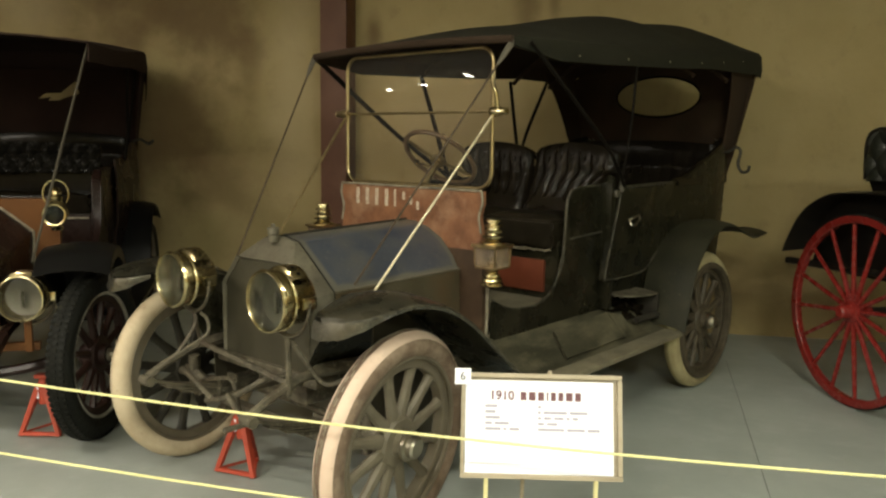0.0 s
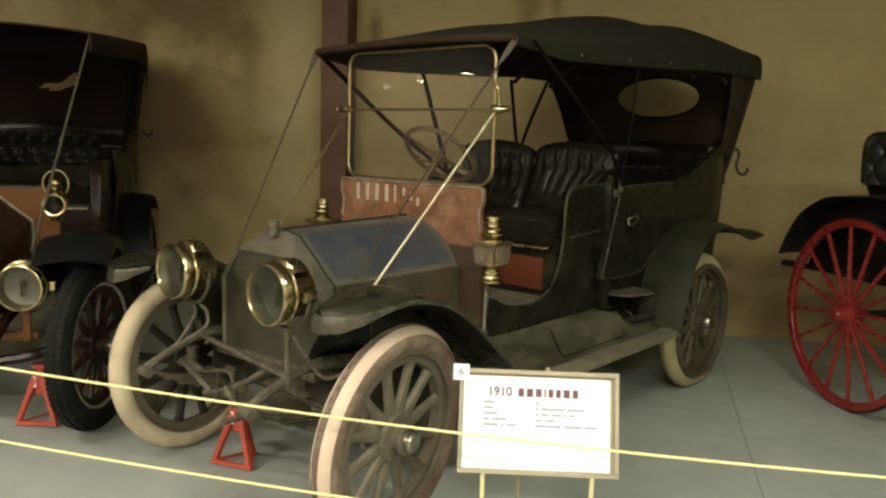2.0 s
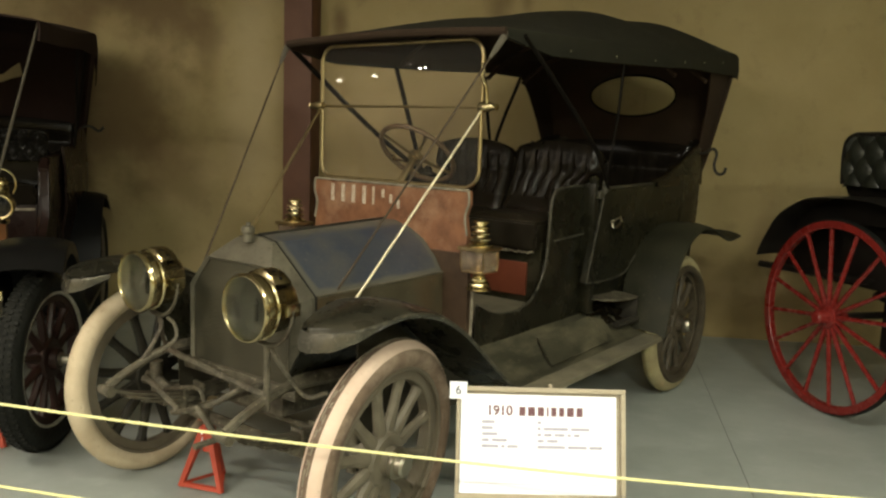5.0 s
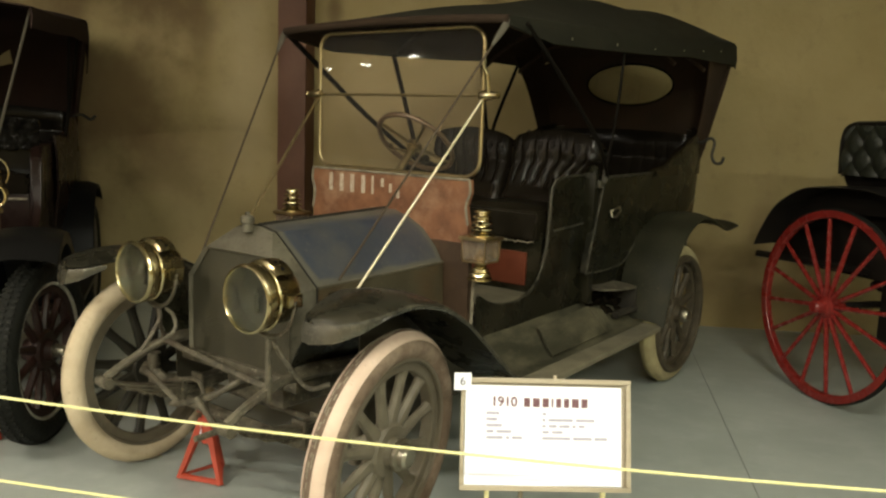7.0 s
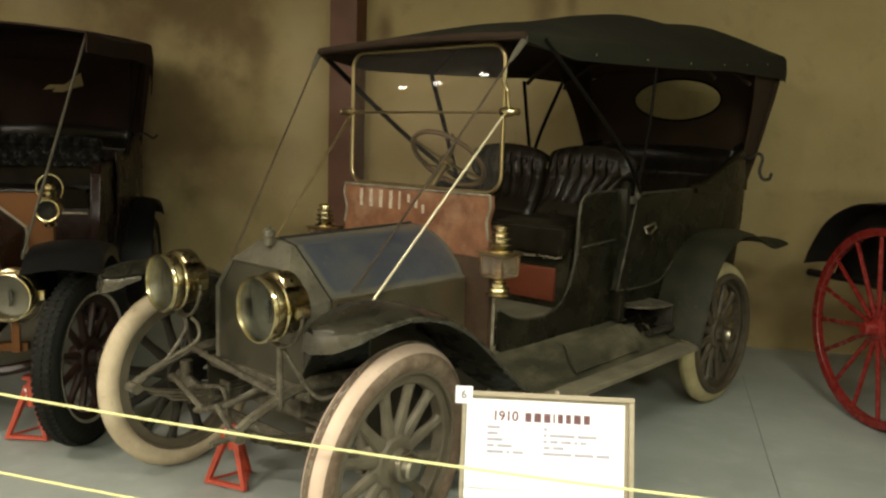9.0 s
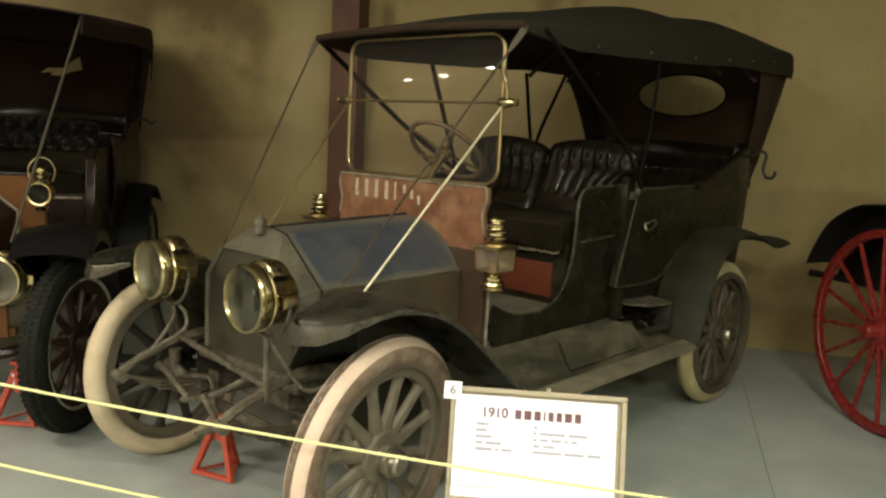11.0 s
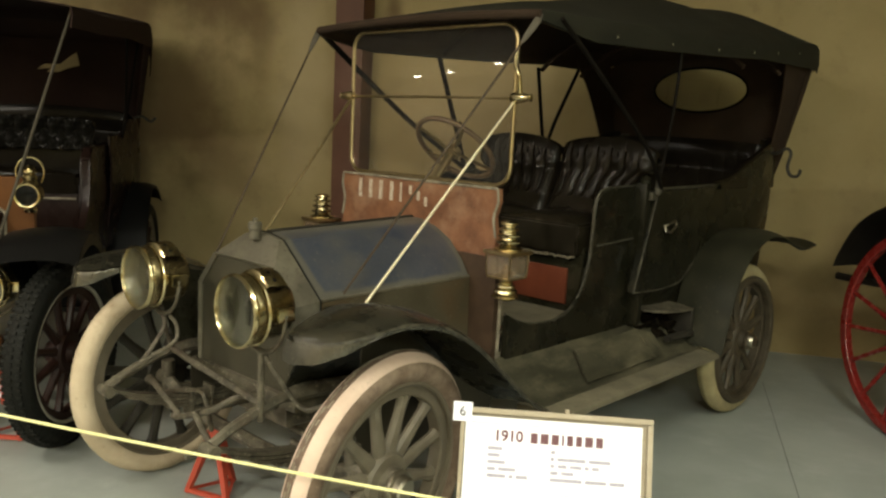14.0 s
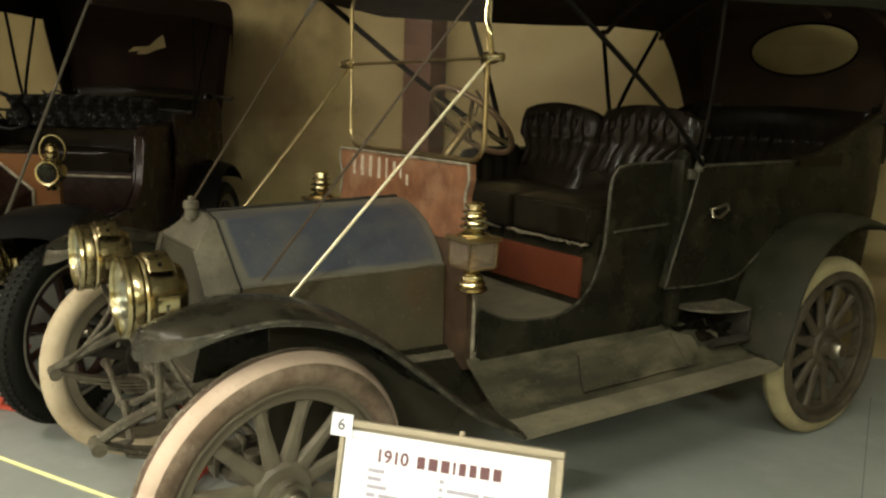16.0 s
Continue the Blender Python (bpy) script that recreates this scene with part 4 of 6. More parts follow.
RPATH = [(2.2, 0.49), (2.26, 0.65), (2.33, 0.83), (2.48, 0.98), (2.68, 1.055), (2.88, 1.05), (3.1, 0.985), (3.25, 0.955), (3.46, 0.965)]
for s in (1, -1):
    f, c = fender(car, s, FPATH if s > 0 else [(y, z - 0.03) for y, z in FPATH], FIN, FOUT, M_FENDER, "dusty dark front fender", SKIRT)
    # splash apron between fender and hood
    bm = B()
    prow = []
    for k in range(10):
        y = -0.1 + 1.0 * k / 9
        p = min(c, key=lambda q: abs(q.y - y))
        prow.append([(s * 0.36, y, 0.66 - 0.02 * k / 9), (s * 0.46, y, max(0.58, p.z - 0.16) if y > 0.4 else max(0.5, p.z - 0.16)), (s * 0.565, y, p.z - 0.006)])
    sheet(bm, prow, 0.005 * s)
    part("splash_apron", bm, M_BODY, f)
    # upright apron that closes the wheel house towards the frame
    bm = B()
    sheet(bm, [[(s * 0.548, p.y, p.z - 0.01), (s * 0.54, p.y, (p.z + 0.38) / 2), (s * 0.53, p.y, 0.35 + 0.08 * max(0, p.y))] for p in c if 0.06 < p.y < 0.8], 0.005 * s)
    part("inner_apron", bm, M_SPLASHDARK, f, "dark wheel house apron")
    f2, c2 = fender(car, s, RPATH, [(0, 0.58), (4, 0.58)], [(0, 0.87), (4, 0.87)], M_REARFENDER, label="dusty dark rear fender with upturned tail")
    # inner wall of the rear fender
    bm = B()
    sheet(bm, [[(s * 0.585, p.y, p.z - 0.004), (s * 0.58, p.y, max(0.5, p.z - 0.25))] for p in c2[:40]], 0.006 * s)
    part("fender_inner", bm, M_BODY, f2)
    # running board and valance
    bm = B()
    box(bm, (s * 0.758, 1.51, 0.474), (0.208, 1.42, 0.028), 0.006)
    rb = part("running_board", bm, M_PALEBOARD, car, "worn grey running board")
    bm = B()
    sheet(bm, [[(s * (0.755 - 0.24 * k / 6), y, 0.489 + 0.14 * (k / 6) ** 1.5 + 0.006 * noise.noise((k * 0.6, y * 4, 2))) for k in range(7)] for y in (0.82, 0.95, 1.08, 1.2, 1.32, 1.45, 1.58, 1.7, 1.85, 2.05, 2.22)], 0.005 * s)
    part("running_board_valance", bm, M_SPLASH, rb)
    for yy in (1.0, 1.6, 2.1):
        bm = B()
        sweep(bm, [(s * 0.42, yy, 0.57), (s * 0.56, yy, 0.458), (s * 0.8, yy, 0.456)], 0.012, 6)
        part("board_bracket", bm, M_IRON, rb)

# body of the touring car
def plate(name, poly, x0, x1, mat, parent, label="", bevel=0.006, both=(1, -1)):
    out = []
    for s in both:
        bm = B()
        prism(bm, poly, s * x0, s * x1)
        bmesh.ops.bevel(bm, geom=list(bm.edges), offset=bevel, segments=2, affect="EDGES", clamp_overlap=True)
        out.append(part(name, bm, mat, parent, label))
    return out


def arc_pts(pts, n=4):
    return [(p.y, p.z) for p in curve([(0, y, z) for y, z in pts], n)]


kick = arc_pts([(0.87, 0.81), (0.96, 0.768), (1.07, 0.742), (1.25, 0.738), (1.39, 0.802), (1.468, 0.95), (1.486, 1.09), (1.49, 1.2)], 5)
plate("front_side_panel", [(0.87, 0.6), *kick, (1.495, 1.255), (1.53, 1.292), (1.6, 1.305), (1.845, 1.312), (1.845, 0.6)], 0.5, 0.525, M_BODY, car, "dark dusty front body side")
for s in (1, -1):
    bm = B()
    sweep(bm, [(s * 0.513, y, z) for y, z in kick] + [(s * 0.513, 1.5, 1.255), (s * 0.513, 1.53, 1.295), (s * 0.513, 1.6, 1.308), (s * 0.513, 1.84, 1.316)], 0.0065, 8)
    part("side_edge_moulding", bm, M_MOULD, car, "worn edge moulding")
    bm = B()
    sweep(bm, [(s * 0.53, 1.51, 1.045), (s * 0.53, 1.84, 1.06)], 0.006, 6)
    part("panel_moulding", bm, M_MOULD, car)
    # door post
    bm = B()
    box(bm, (s * 0.55, 1.855, 0.98), (0.07, 0.05, 0.7), 0.012)
    lathe(bm, [(0.0, 0), (0.025, 0), (0.03, 0.02), (0.015, 0.04), (0.0, 0.045)], pose(s * 0.56, 1.855, 1.325), 12)
    part("door_post", bm, M_BODY, car)
    # rear quarter, bending outwards
    bm = B()
    rows = []
    for y, x, zt in ((1.83, 0.53, 1.3), (2.1, 0.55, 1.305), (2.5, 0.57, 1.31), (2.75, 0.578, 1.335), (2.95, 0.585, 1.41), (3.15, 0.592, 1.49), (3.32, 0.585, 1.545), (3.42, 0.54, 1.57), (3.46, 0.47, 1.58)):
        zb = 0.62 if y < 2.3 else 0.66
        rows.append([(s * x, y, zt), (s * (x + 0.012), y, zt - 0.2), (s * (x + 0.008), y, (zt + zb) / 2), (s * (x - 0.03), y, zb)])
    sheet(bm, rows, 0.02 * s)
    part("rear_quarter", bm, M_BODY, car, "dark dusty rear body quarter")
    bm = B()
    sweep(bm, curve([(s * 0.575, 2.57, 1.318), (s * 0.582, 2.75, 1.343), (s * 0.588, 2.95, 1.417), (s * 0.594, 3.15, 1.497), (s * 0.586, 3.32, 1.552), (s * 0.53, 3.43, 1.578)], 4), 0.018, 8)
    part("quarter_roll", bm, M_LEATHER, car)
    # rear door
    dpoly = arc_pts([(2.565, 1.305), (2.56, 1.03), (2.47, 0.95), (2.36, 0.885), (2.25, 0.815), (2.1, 0.795), (1.95, 0.795), (1.76, 0.805)], 4)
    bm = B()
    prism(bm, [(1.808, 0.95), (1.868, 1.12), (1.916, 1.296), *dpoly], s * 0.558, s * 0.592)
    bmesh.ops.bevel(bm, geom=list(bm.edges), offset=0.006, segments=2, affect="EDGES", clamp_overlap=True)
    door = part("rear_door", bm, M_BODY, car, "dark rear door with a bright latch handle")
    bm = B()
    sweep(bm, curve([(s * 0.597, 1.918, 1.295), (s * 0.597, 1.866, 1.12), (s * 0.597, 1.806, 0.95), (s * 0.597, 1.762, 0.812)], 4), 0.005, 6)
    sweep(bm, [(s * 0.59, 1.92, 1.302), (s * 0.59, 2.56, 1.312)], 0.008, 6)
    sweep(bm, [(s * 0.595, y, z) for y, z in dpoly[6:]], 0.0045, 6)
    part("door_moulding", bm, M_MOULD, door, "worn thin moulding")
    bm = B()
    sweep(bm, [(s * 0.6, 2.01, 1.122), (s * 0.615, 2.02, 1.127), (s * 0.618, 2.09, 1.142), (s * 0.618, 2.105, 1.117), (s * 0.618, 2.05, 1.087), (s * 0.615, 2.01, 1.092)], 0.0065, 8, closed=True)
    part("door_handle", bm, M_NICKEL, door, "bright metal loop handle")
    # floor ledge under the door
bm = B()
rows = []
for z, y, w in ((0.66, 3.34, 0.48), (0.9, 3.42, 0.52), (1.15, 3.45, 0.55), (1.34, 3.45, 0.55)):
    rows.append([(w * math.sin(radians(a)) / math.sin(radians(60)), y - 0.06 * (1 - math.cos(radians(a))) / 0.5, z) for a in (-60, -40, -20, 0, 20, 40, 60)])
sheet(bm, rows, 0.02)
part("rear_panel", bm, M_BODY, car, "dark dusty rear body panel")
bm = B()
box(bm, (0, 2.12, 0.63), (1.0, 2.5, 0.03), 0.006)
part("floor_board", bm, M_PALEBOARD, car)
bm = B()
loft(bm, [[(-0.46, 0.87, 0.78), (0.46, 0.87, 0.78), (0.46, 0.87, 0.76), (-0.46, 0.87, 0.76)], [(-0.46, 1.05, 0.65), (0.46, 1.05, 0.65), (0.46, 1.05, 0.63), (-0.46, 1.05, 0.63)]])
part("toe_board", bm, M_WOOD, car)

bm = B()
sheet(bm, [[(x, y, 0.722 + 0.006 * noise.noise((x * 5, y * 5, 4)) + 0.012 * max(0, (1.05 - y) / 0.17)) for x in (-0.49, -0.3, -0.1, 0.1, 0.3, 0.4, 0.495)] for y in (0.88, 0.96, 1.05, 1.15, 1.25, 1.35, 1.47)], -0.012)
part("floor_mat", bm, M_PALEBOARD, car, "worn tan front floor covering")

# front seat
bm = B()
box(bm, (0, 1.49, 0.85), (0.96, 0.03, 0.36), 0.006)
riser = part("seat_riser", bm, M_BODY, car, "dark seat riser")
bm = B()
box(bm, (0.015, 1.466, 0.84), (0.78, 0.016, 0.17), 0.004)
part("riser_board", bm, M_REDWOOD, riser, "faded red riser board")
for x0, x1, r in ((-0.45, -0.1, 0.008), (-0.05, 0.3, 0.011), (0.31, 0.45, 0.008)):
    bm = B()
    sweep(bm, [(x0 + (x1 - x0) * k / 8, 1.448 + 0.004 * noise.noise((k, x0, 2)), 0.982 + 0.012 * noise.noise((k * 0.7, x0, 0))) for k in range(9)], [r * (0.7 + 0.5 * abs(noise.noise((k * 1.3, x0, 7)))) for k in range(9)], 6)
    part("riser_trim", bm, M_DUSTEDGE, riser, "torn pale riser trim")


def cushion(name, parent, x0, x1, y0, y1, z0, z1, mat, label=""):
    bm = B()
    box(bm, ((x0 + x1) / 2, (y0 + y1) / 2, (z0 + z1) / 2), (x1 - x0, y1 - y0, z1 - z0))
    bmesh.ops.subdivide_edges(bm, edges=list(bm.edges), cuts=7, use_grid_fill=True)
    for v in bm.verts:
        fx = (v.co.x - x0) / (x1 - x0) * 2 - 1
        fy = (v.co.y - y0) / (y1 - y0) * 2 - 1
        if v.co.z > (z0 + z1) / 2:
            v.co.z += 0.03 * (1 - fx ** 4) * (1 - fy ** 4) - 0.02 + 0.004 * noise.noise(v.co * 12)
    bmesh.ops.bevel(bm, geom=[e for e in bm.edges if e.calc_face_angle(0) > 1.0], offset=0.02, segments=2, affect="EDGES", clamp_overlap=True)
    return part(name, bm, mat, parent, label, angle=60)


def tufted(name, parent, x0, x1, y, z0, z1, mat, n=8, bulge=0.024, lean=0.08, hump=0.03, label="", thick=0.09, rise=0.0, flute=0.58, plain=0.0, tuck=0.0, tiers=0):
    """An upholstered back: upright flutes below, buttoned diamonds above, a rolled humped top."""
    bm = B()
    cols, rws = n * 8, 30
    rows = []
    for i in range(rws + 5):
        line = []
        for j in range(cols + 1):
            fx = j / cols
            x = x0 + (x1 - x0) * fx
            top = z1 + hump * (math.sin(math.pi * fx) ** 0.42 - 1) + rise * fx
            if i <= rws:
                fz = i / rws
                z = z0 + (top - z0) * fz
                ph = fx * n * math.pi
                if fz < plain:
                    d = 0.55 + 0.25 * noise.noise((x * 6, fz * 4, 3))
                elif fz < flute:
                    d = abs(math.sin(ph)) ** 0.7 * (0.55 + 0.6 * abs(noise.noise((int(fx * n) * 2.7, x0 * 5, fz * 2))))
                else:
                    q = (fz - flute) / (1 - flute)
                    if tiers:
                        q *= tiers * math.pi / 2
                        d = 1.3 * (abs(math.sin(ph + q)) * abs(math.sin(ph - q))) ** 0.55
                    else:
                        d = abs(math.sin(ph)) ** 0.7 * 0.75 * (1 - q) ** 1.5 + 0.5 * q - 0.5 * math.exp(-((q - 0.35) / 0.1) ** 2 - (math.cos(ph) / 0.35) ** 2)
                roll = 0.05 * math.sin(min(1, max(0, (fz - 0.6) / 0.4)) * math.pi * 0.5)
                yy = y + lean * fz - bulge * d - roll
                edge = min(fx, 1 - fx) * (x1 - x0)
                yy += 0.04 * max(0, 1 - edge / 0.06) ** 2
            else:
                a = (i - rws) / 5 * math.pi * 0.6
                z = top - 0.045 * (1 - math.cos(a))
                yy = y + lean - 0.05 + thick * math.sin(a)
            fold = min(1, max(0, (z - 1.3) / 0.1))
            line.append((x * (1 - tuck * (1 - fold * fold * (3 - 2 * fold))), yy, z))
        rows.append(line)
    sheet(bm, rows, -0.02)
    return part(name, bm, mat, parent, label, angle=70)


for s in (1, -1):
    cushion("front_cushion", car, *sorted((s * 0.01, s * 0.475)), 1.42, 1.83, 0.995, 1.16, M_CUSHION, "black leather front seat cushion")
    tufted("front_backrest", car, *sorted((s * 0.004, s * 0.56)), 1.79, 1.13, 1.545, M_LEATHER, n=7, label="black tufted leather backrest", hump=0.085, bulge=0.024, flute=0.68, plain=0.3, lean=0.19, tuck=0.14)
bm = B()
box(bm, (0, 1.945, 0.97), (0.96, 0.03, 0.64), 0.01)
part("seat_back_panel", bm, M_BODY, car)
cushion("rear_cushion", car, -0.54, 0.54, 2.72, 3.25, 0.98, 1.14, M_LEATHER, "black leather rear seat cushion")
tufted("rear_backrest", car, -0.56, 0.56, 3.2, 1.1, 1.57, M_LEATHER, n=14, label="black tufted leather backrest", hump=0.04, lean=0.16, bulge=0.008)
for s in (1, -1):
    bm = B()
    rows = []
    for k in range(40):
        y = 2.62 + 0.75 * k / 39
        d = 0.012 * abs(math.sin(k / 39 * 9 * math.pi))
        zt = 1.33 + 0.14 * (k / 39) ** 1.5
        rows.append([(s * (0.57 - d), y, 1.1), (s * (0.565 - d), y, 1.25), (s * (0.575 - d * 0.6), y, zt - 0.03), (s * 0.588, y, zt), (s * 0.602, y, zt - 0.02), (s * 0.605, y, 1.29)])
    sheet(bm, rows, 0.008 * s)
    part("rear_armrest", bm, M_LEATHER, car, "black pleated leather side rest")
    bm = B()
    rows = []
    for k in range(16):
        y = 1.54 + 0.32 * k / 15
        d = 0.015 * abs(math.sin(k / 15 * 4 * math.pi))
        zt = 1.3 + 0.02 * (k / 15) ** 2
        rows.append([(s * (0.485 - d), y, 1.12), (s * (0.48 - d), y, 1.24), (s * 0.49, y, zt), (s * 0.498, y, zt), (s * 0.499, y, 1.28)])
    sheet(bm, rows, 0.006 * s)
    part("front_armrest", bm, M_LEATHER, car)

# steering wheel on the far side
ax = Vector((-0.01, 0.665, 0.747)).normalized()
hubp = Vector((-0.274, 1.38, 1.432))
sm = facing(ax, hubp)
bm = B()
sweep(bm, [sm @ Vector((0.217 * math.cos(2 * math.pi * k / 40), 0.217 * math.sin(2 * math.pi * k / 40), 0.02)) for k in range(40)], 0.014, 8, closed=True)
sw = part("steering_wheel", bm, M_STEER, car, "worn wooden steering wheel")
bm = B()
for k in range(4):
    a = math.pi / 4 + k * math.pi / 2
    sweep(bm, [sm @ Vector((0.02 * math.cos(a), 0.02 * math.sin(a), 0)), sm @ Vector((0.212 * math.cos(a), 0.212 * math.sin(a), 0.02))], 0.009, 6)
lathe(bm, [(0, -0.02), (0.04, -0.02), (0.04, 0.015), (0.02, 0.025), (0, 0.03)], sm, 12)
part("wheel_spider", bm, M_OLDBRASS, sw)
bm = B()
sweep(bm, [sm @ Vector((0, 0, -0.02)), Vector((-0.265, 0.9, 0.905))], 0.02, 10)
part("steering_column", bm, M_OLDBRASS, car)
bm = B()
sweep(bm, [sm @ Vector((0.03, 0.0, -0.04)), sm @ Vector((0.12, 0.03, -0.05))], 0.006, 6)
lathe(bm, [(0, 0), (0.014, 0.005), (0.014, 0.02), (0, 0.026)], facing(ax, sm @ Vector((0.12, 0.03, -0.05))), 10)
sweep(bm, [sm @ Vector((-0.03, 0.02, 0.03)), sm @ Vector((-0.04, 0.06, 0.11)), sm @ Vector((-0.01, 0.08, 0.13))], 0.006, 6)
part("throttle_lever", bm, M_BRASS, car)
bm = B()
sweep(bm, curve([(-0.6, 1.25, 0.8), (-0.62, 1.3, 1.1), (-0.62, 1.33, 1.3)], 4), 0.012, 8)
part("brake_lever", bm, M_IRON, car)

# folding top
def half_w(y):
    return 0.65 + 0.09 * (y - 0.8) / 2.6


TOPC = [(0.8, 1.985, 0.02), (0.95, 1.993, 0.05), (1.15, 2.003, 0.09), (1.35, 2.012, 0.125), (1.55, 2.02, 0.145), (1.8, 2.033, 0.18), (2.0, 2.043, 0.21), (2.14, 2.05, 0.232), (2.3, 2.06, 0.25), (2.42, 2.068, 0.245), (2.55, 2.078, 0.228), (2.75, 2.095, 0.22), (3.0, 2.118, 0.225), (3.12, 2.13, 0.225), (3.25, 2.142, 0.195), (3.38, 2.152, 0.14), (3.46, 2.15, 0.08), (3.51, 2.13, 0.045), (3.545, 2.07, 0.03)]


def top_rows(drop, inset, zoff):
    rows = []
    for y, ze, cr in TOPC:
        w = half_w(y) - inset
        line = []
        dr = (drop + 0.05 * max(0, min(1, (y - 2.7) / 0.6))) * min(1, 0.35 + max(0, (y - 0.8) / 0.5)) * (0.3 if y > 3.53 else 1)
        w *= 0.985 if y > 3.53 else 1
        for k in range(-10, 11):
            f = k / 10
            x = w * math.copysign(abs(f) ** 0.85, f)
            z = ze + cr * (1 - abs(x / w) ** 2.4) + zoff + 0.004 * noise.noise((x * 4, y * 4, 1))
            line.append((x, y, z))
        line.insert(0, (-w - 0.006, y, ze - dr * 0.5 + zoff))
        line.insert(0, (-w - 0.002, y, ze - dr + zoff))
        line.append((w + 0.006, y, ze - dr * 0.5 + zoff))
        line.append((w + 0.002, y, ze - dr + zoff))
        rows.append(line)
    return rows


bm = B()
sheet(bm, top_rows(0.088, 0.0, 0.0), 0.004)
part("top_cover", bm, M_TOP, car, "faded black canvas folding top", angle=50)
bm = B()
sheet(bm, top_rows(0.07, 0.02, -0.012), 0.004)
part("top_lining", bm, M_TOPIN, car, "dark brown top lining", angle=50)
for s in (1, -1):
    bm = B()
    sweep(bm, [(s * (half_w(y) + 0.003), y, ze - (0.088 + 0.05 * max(0, min(1, (y - 2.7) / 0.6))) * min(1, 0.35 + max(0, (y - 0.8) / 0.5))) for y, ze, cr in TOPC[:-2]], 0.0055, 6)
    part("top_welt", bm, M_TOP, car, "sewn canvas welt")
    for y in (1.3, 1.75, 2.2, 2.6, 2.9, 3.2):
        ze = float(np.interp(y, [q[0] for q in TOPC], [q[1] for q in TOPC]))
        bm = B()
        lathe(bm, [(0.0, 0.006), (0.005, 0.004), (0.007, 0.0), (0.0, 0.0)], facing((s, 0, 0), (s * (half_w(y) + 0.006), y, ze - 0.06)), 8)
        part("top_fastener", bm, M_NICKEL, car, "small metal fastener")
    bm = B()
    lathe(bm, [(0.0, -0.02), (0.017, -0.02), (0.02, 0.0), (0.014, 0.02), (0.014, 0.045), (0.0, 0.05)], pose(s * 0.605, 1.9, 1.3), 10)
    box(bm, (s * 0.59, 1.88, 1.27), (0.02, 0.05, 0.04), 0.004)
    part("iron_socket", bm, M_MOULD, car, "worn iron socket of the top")
bm = B()
sweep(bm, [(x * 0.65, 0.8, 1.975 + 0.02 * (1 - x * x)) for x in (-1, -0.8, -0.5, 0, 0.5, 0.8, 1)], 0.018, 8)
part("front_bow", bm, M_TOPIN, car)
for yb, cr in ((1.66, 0.17), (2.62, 0.2), (3.1, 0.2)):
    bm = B()
    w = half_w(yb) - 0.05
    sweep(bm, [(x * w, yb, 1.95 + (cr + 0.05) * (1 - abs(x) ** 2.4)) for x in (-1, -0.9, -0.7, -0.4, 0, 0.4, 0.7, 0.9, 1)], 0.014, 6)
    part("bow", bm, M_TOPIN, car)
# rear curtain with the oval window
OV = [(0.33 * math.cos(radians(a)), 1.89 + 0.145 * math.sin(radians(a))) for a in range(0, 360, 10)]


def curtain_y(x, z):
    return 3.47 + 0.05 * (1 - (x / 0.73) ** 2) + 0.03 * (2.08 - z) / 0.75


bm = B()
outer = []
for a in range(0, 360, 10):
    c, sn = math.cos(radians(a)), math.sin(radians(a))
    w = 0.73
    k = 1 / max(abs(c) / w, abs(sn) / (0.2 if sn > 0 else 0.6))
    x, z = c * k, 1.89 + sn * k
    x *= 1 - 0.27 * max(0, (2.0 - z) / 0.75)
    outer.append((x, z))
for off in (0.0, 0.008):
    va = [bm.verts.new((x, curtain_y(x, z) + off, z)) for x, z in OV]
    vb = [bm.verts.new((x, curtain_y(x, z) + off, z)) for x, z in outer]
    for i in range(36):
        j = (i + 1) % 36
        bm.faces.new((va[i], va[j], vb[j], vb[i]))
part("rear_curtain", bm, M_TOPIN, car, "dark rear curtain with an oval window")
bm = B()
sweep(bm, [(x, curtain_y(x, z), z) for x, z in OV], 0.008, 6, closed=True)
part("window_rim", bm, M_LEATHER, car)
bm = B()
loft(bm, [[(x * 0.99, curtain_y(x, z) + o, z) for x, z in OV] for o in (0.001, 0.004)])
g = part("rear_pane", bm, M_GLASS, car, "clear oval rear window pane")
g.visible_shadow = False
for s in (1, -1):
    bm = B()
    ed = [(3.08, 2.06), (3.13, 1.98), (3.19, 1.88), (3.23, 1.78), (3.26, 1.68), (3.28, 1.59), (3.3, 1.5)]
    sheet(bm, [[(s * (0.715 - 0.16 * (2.05 - z) / 0.75), y, z), (s * (0.725 - 0.16 * (2.05 - z) / 0.75), (y + 3.49) / 2, z), (s * (0.71 - 0.16 * (2.05 - z) / 0.75), 3.49, z)] for y, z in ed], 0.006 * s)
    part("quarter_curtain", bm, M_TOPIN, car, "dark side quarter of the top")
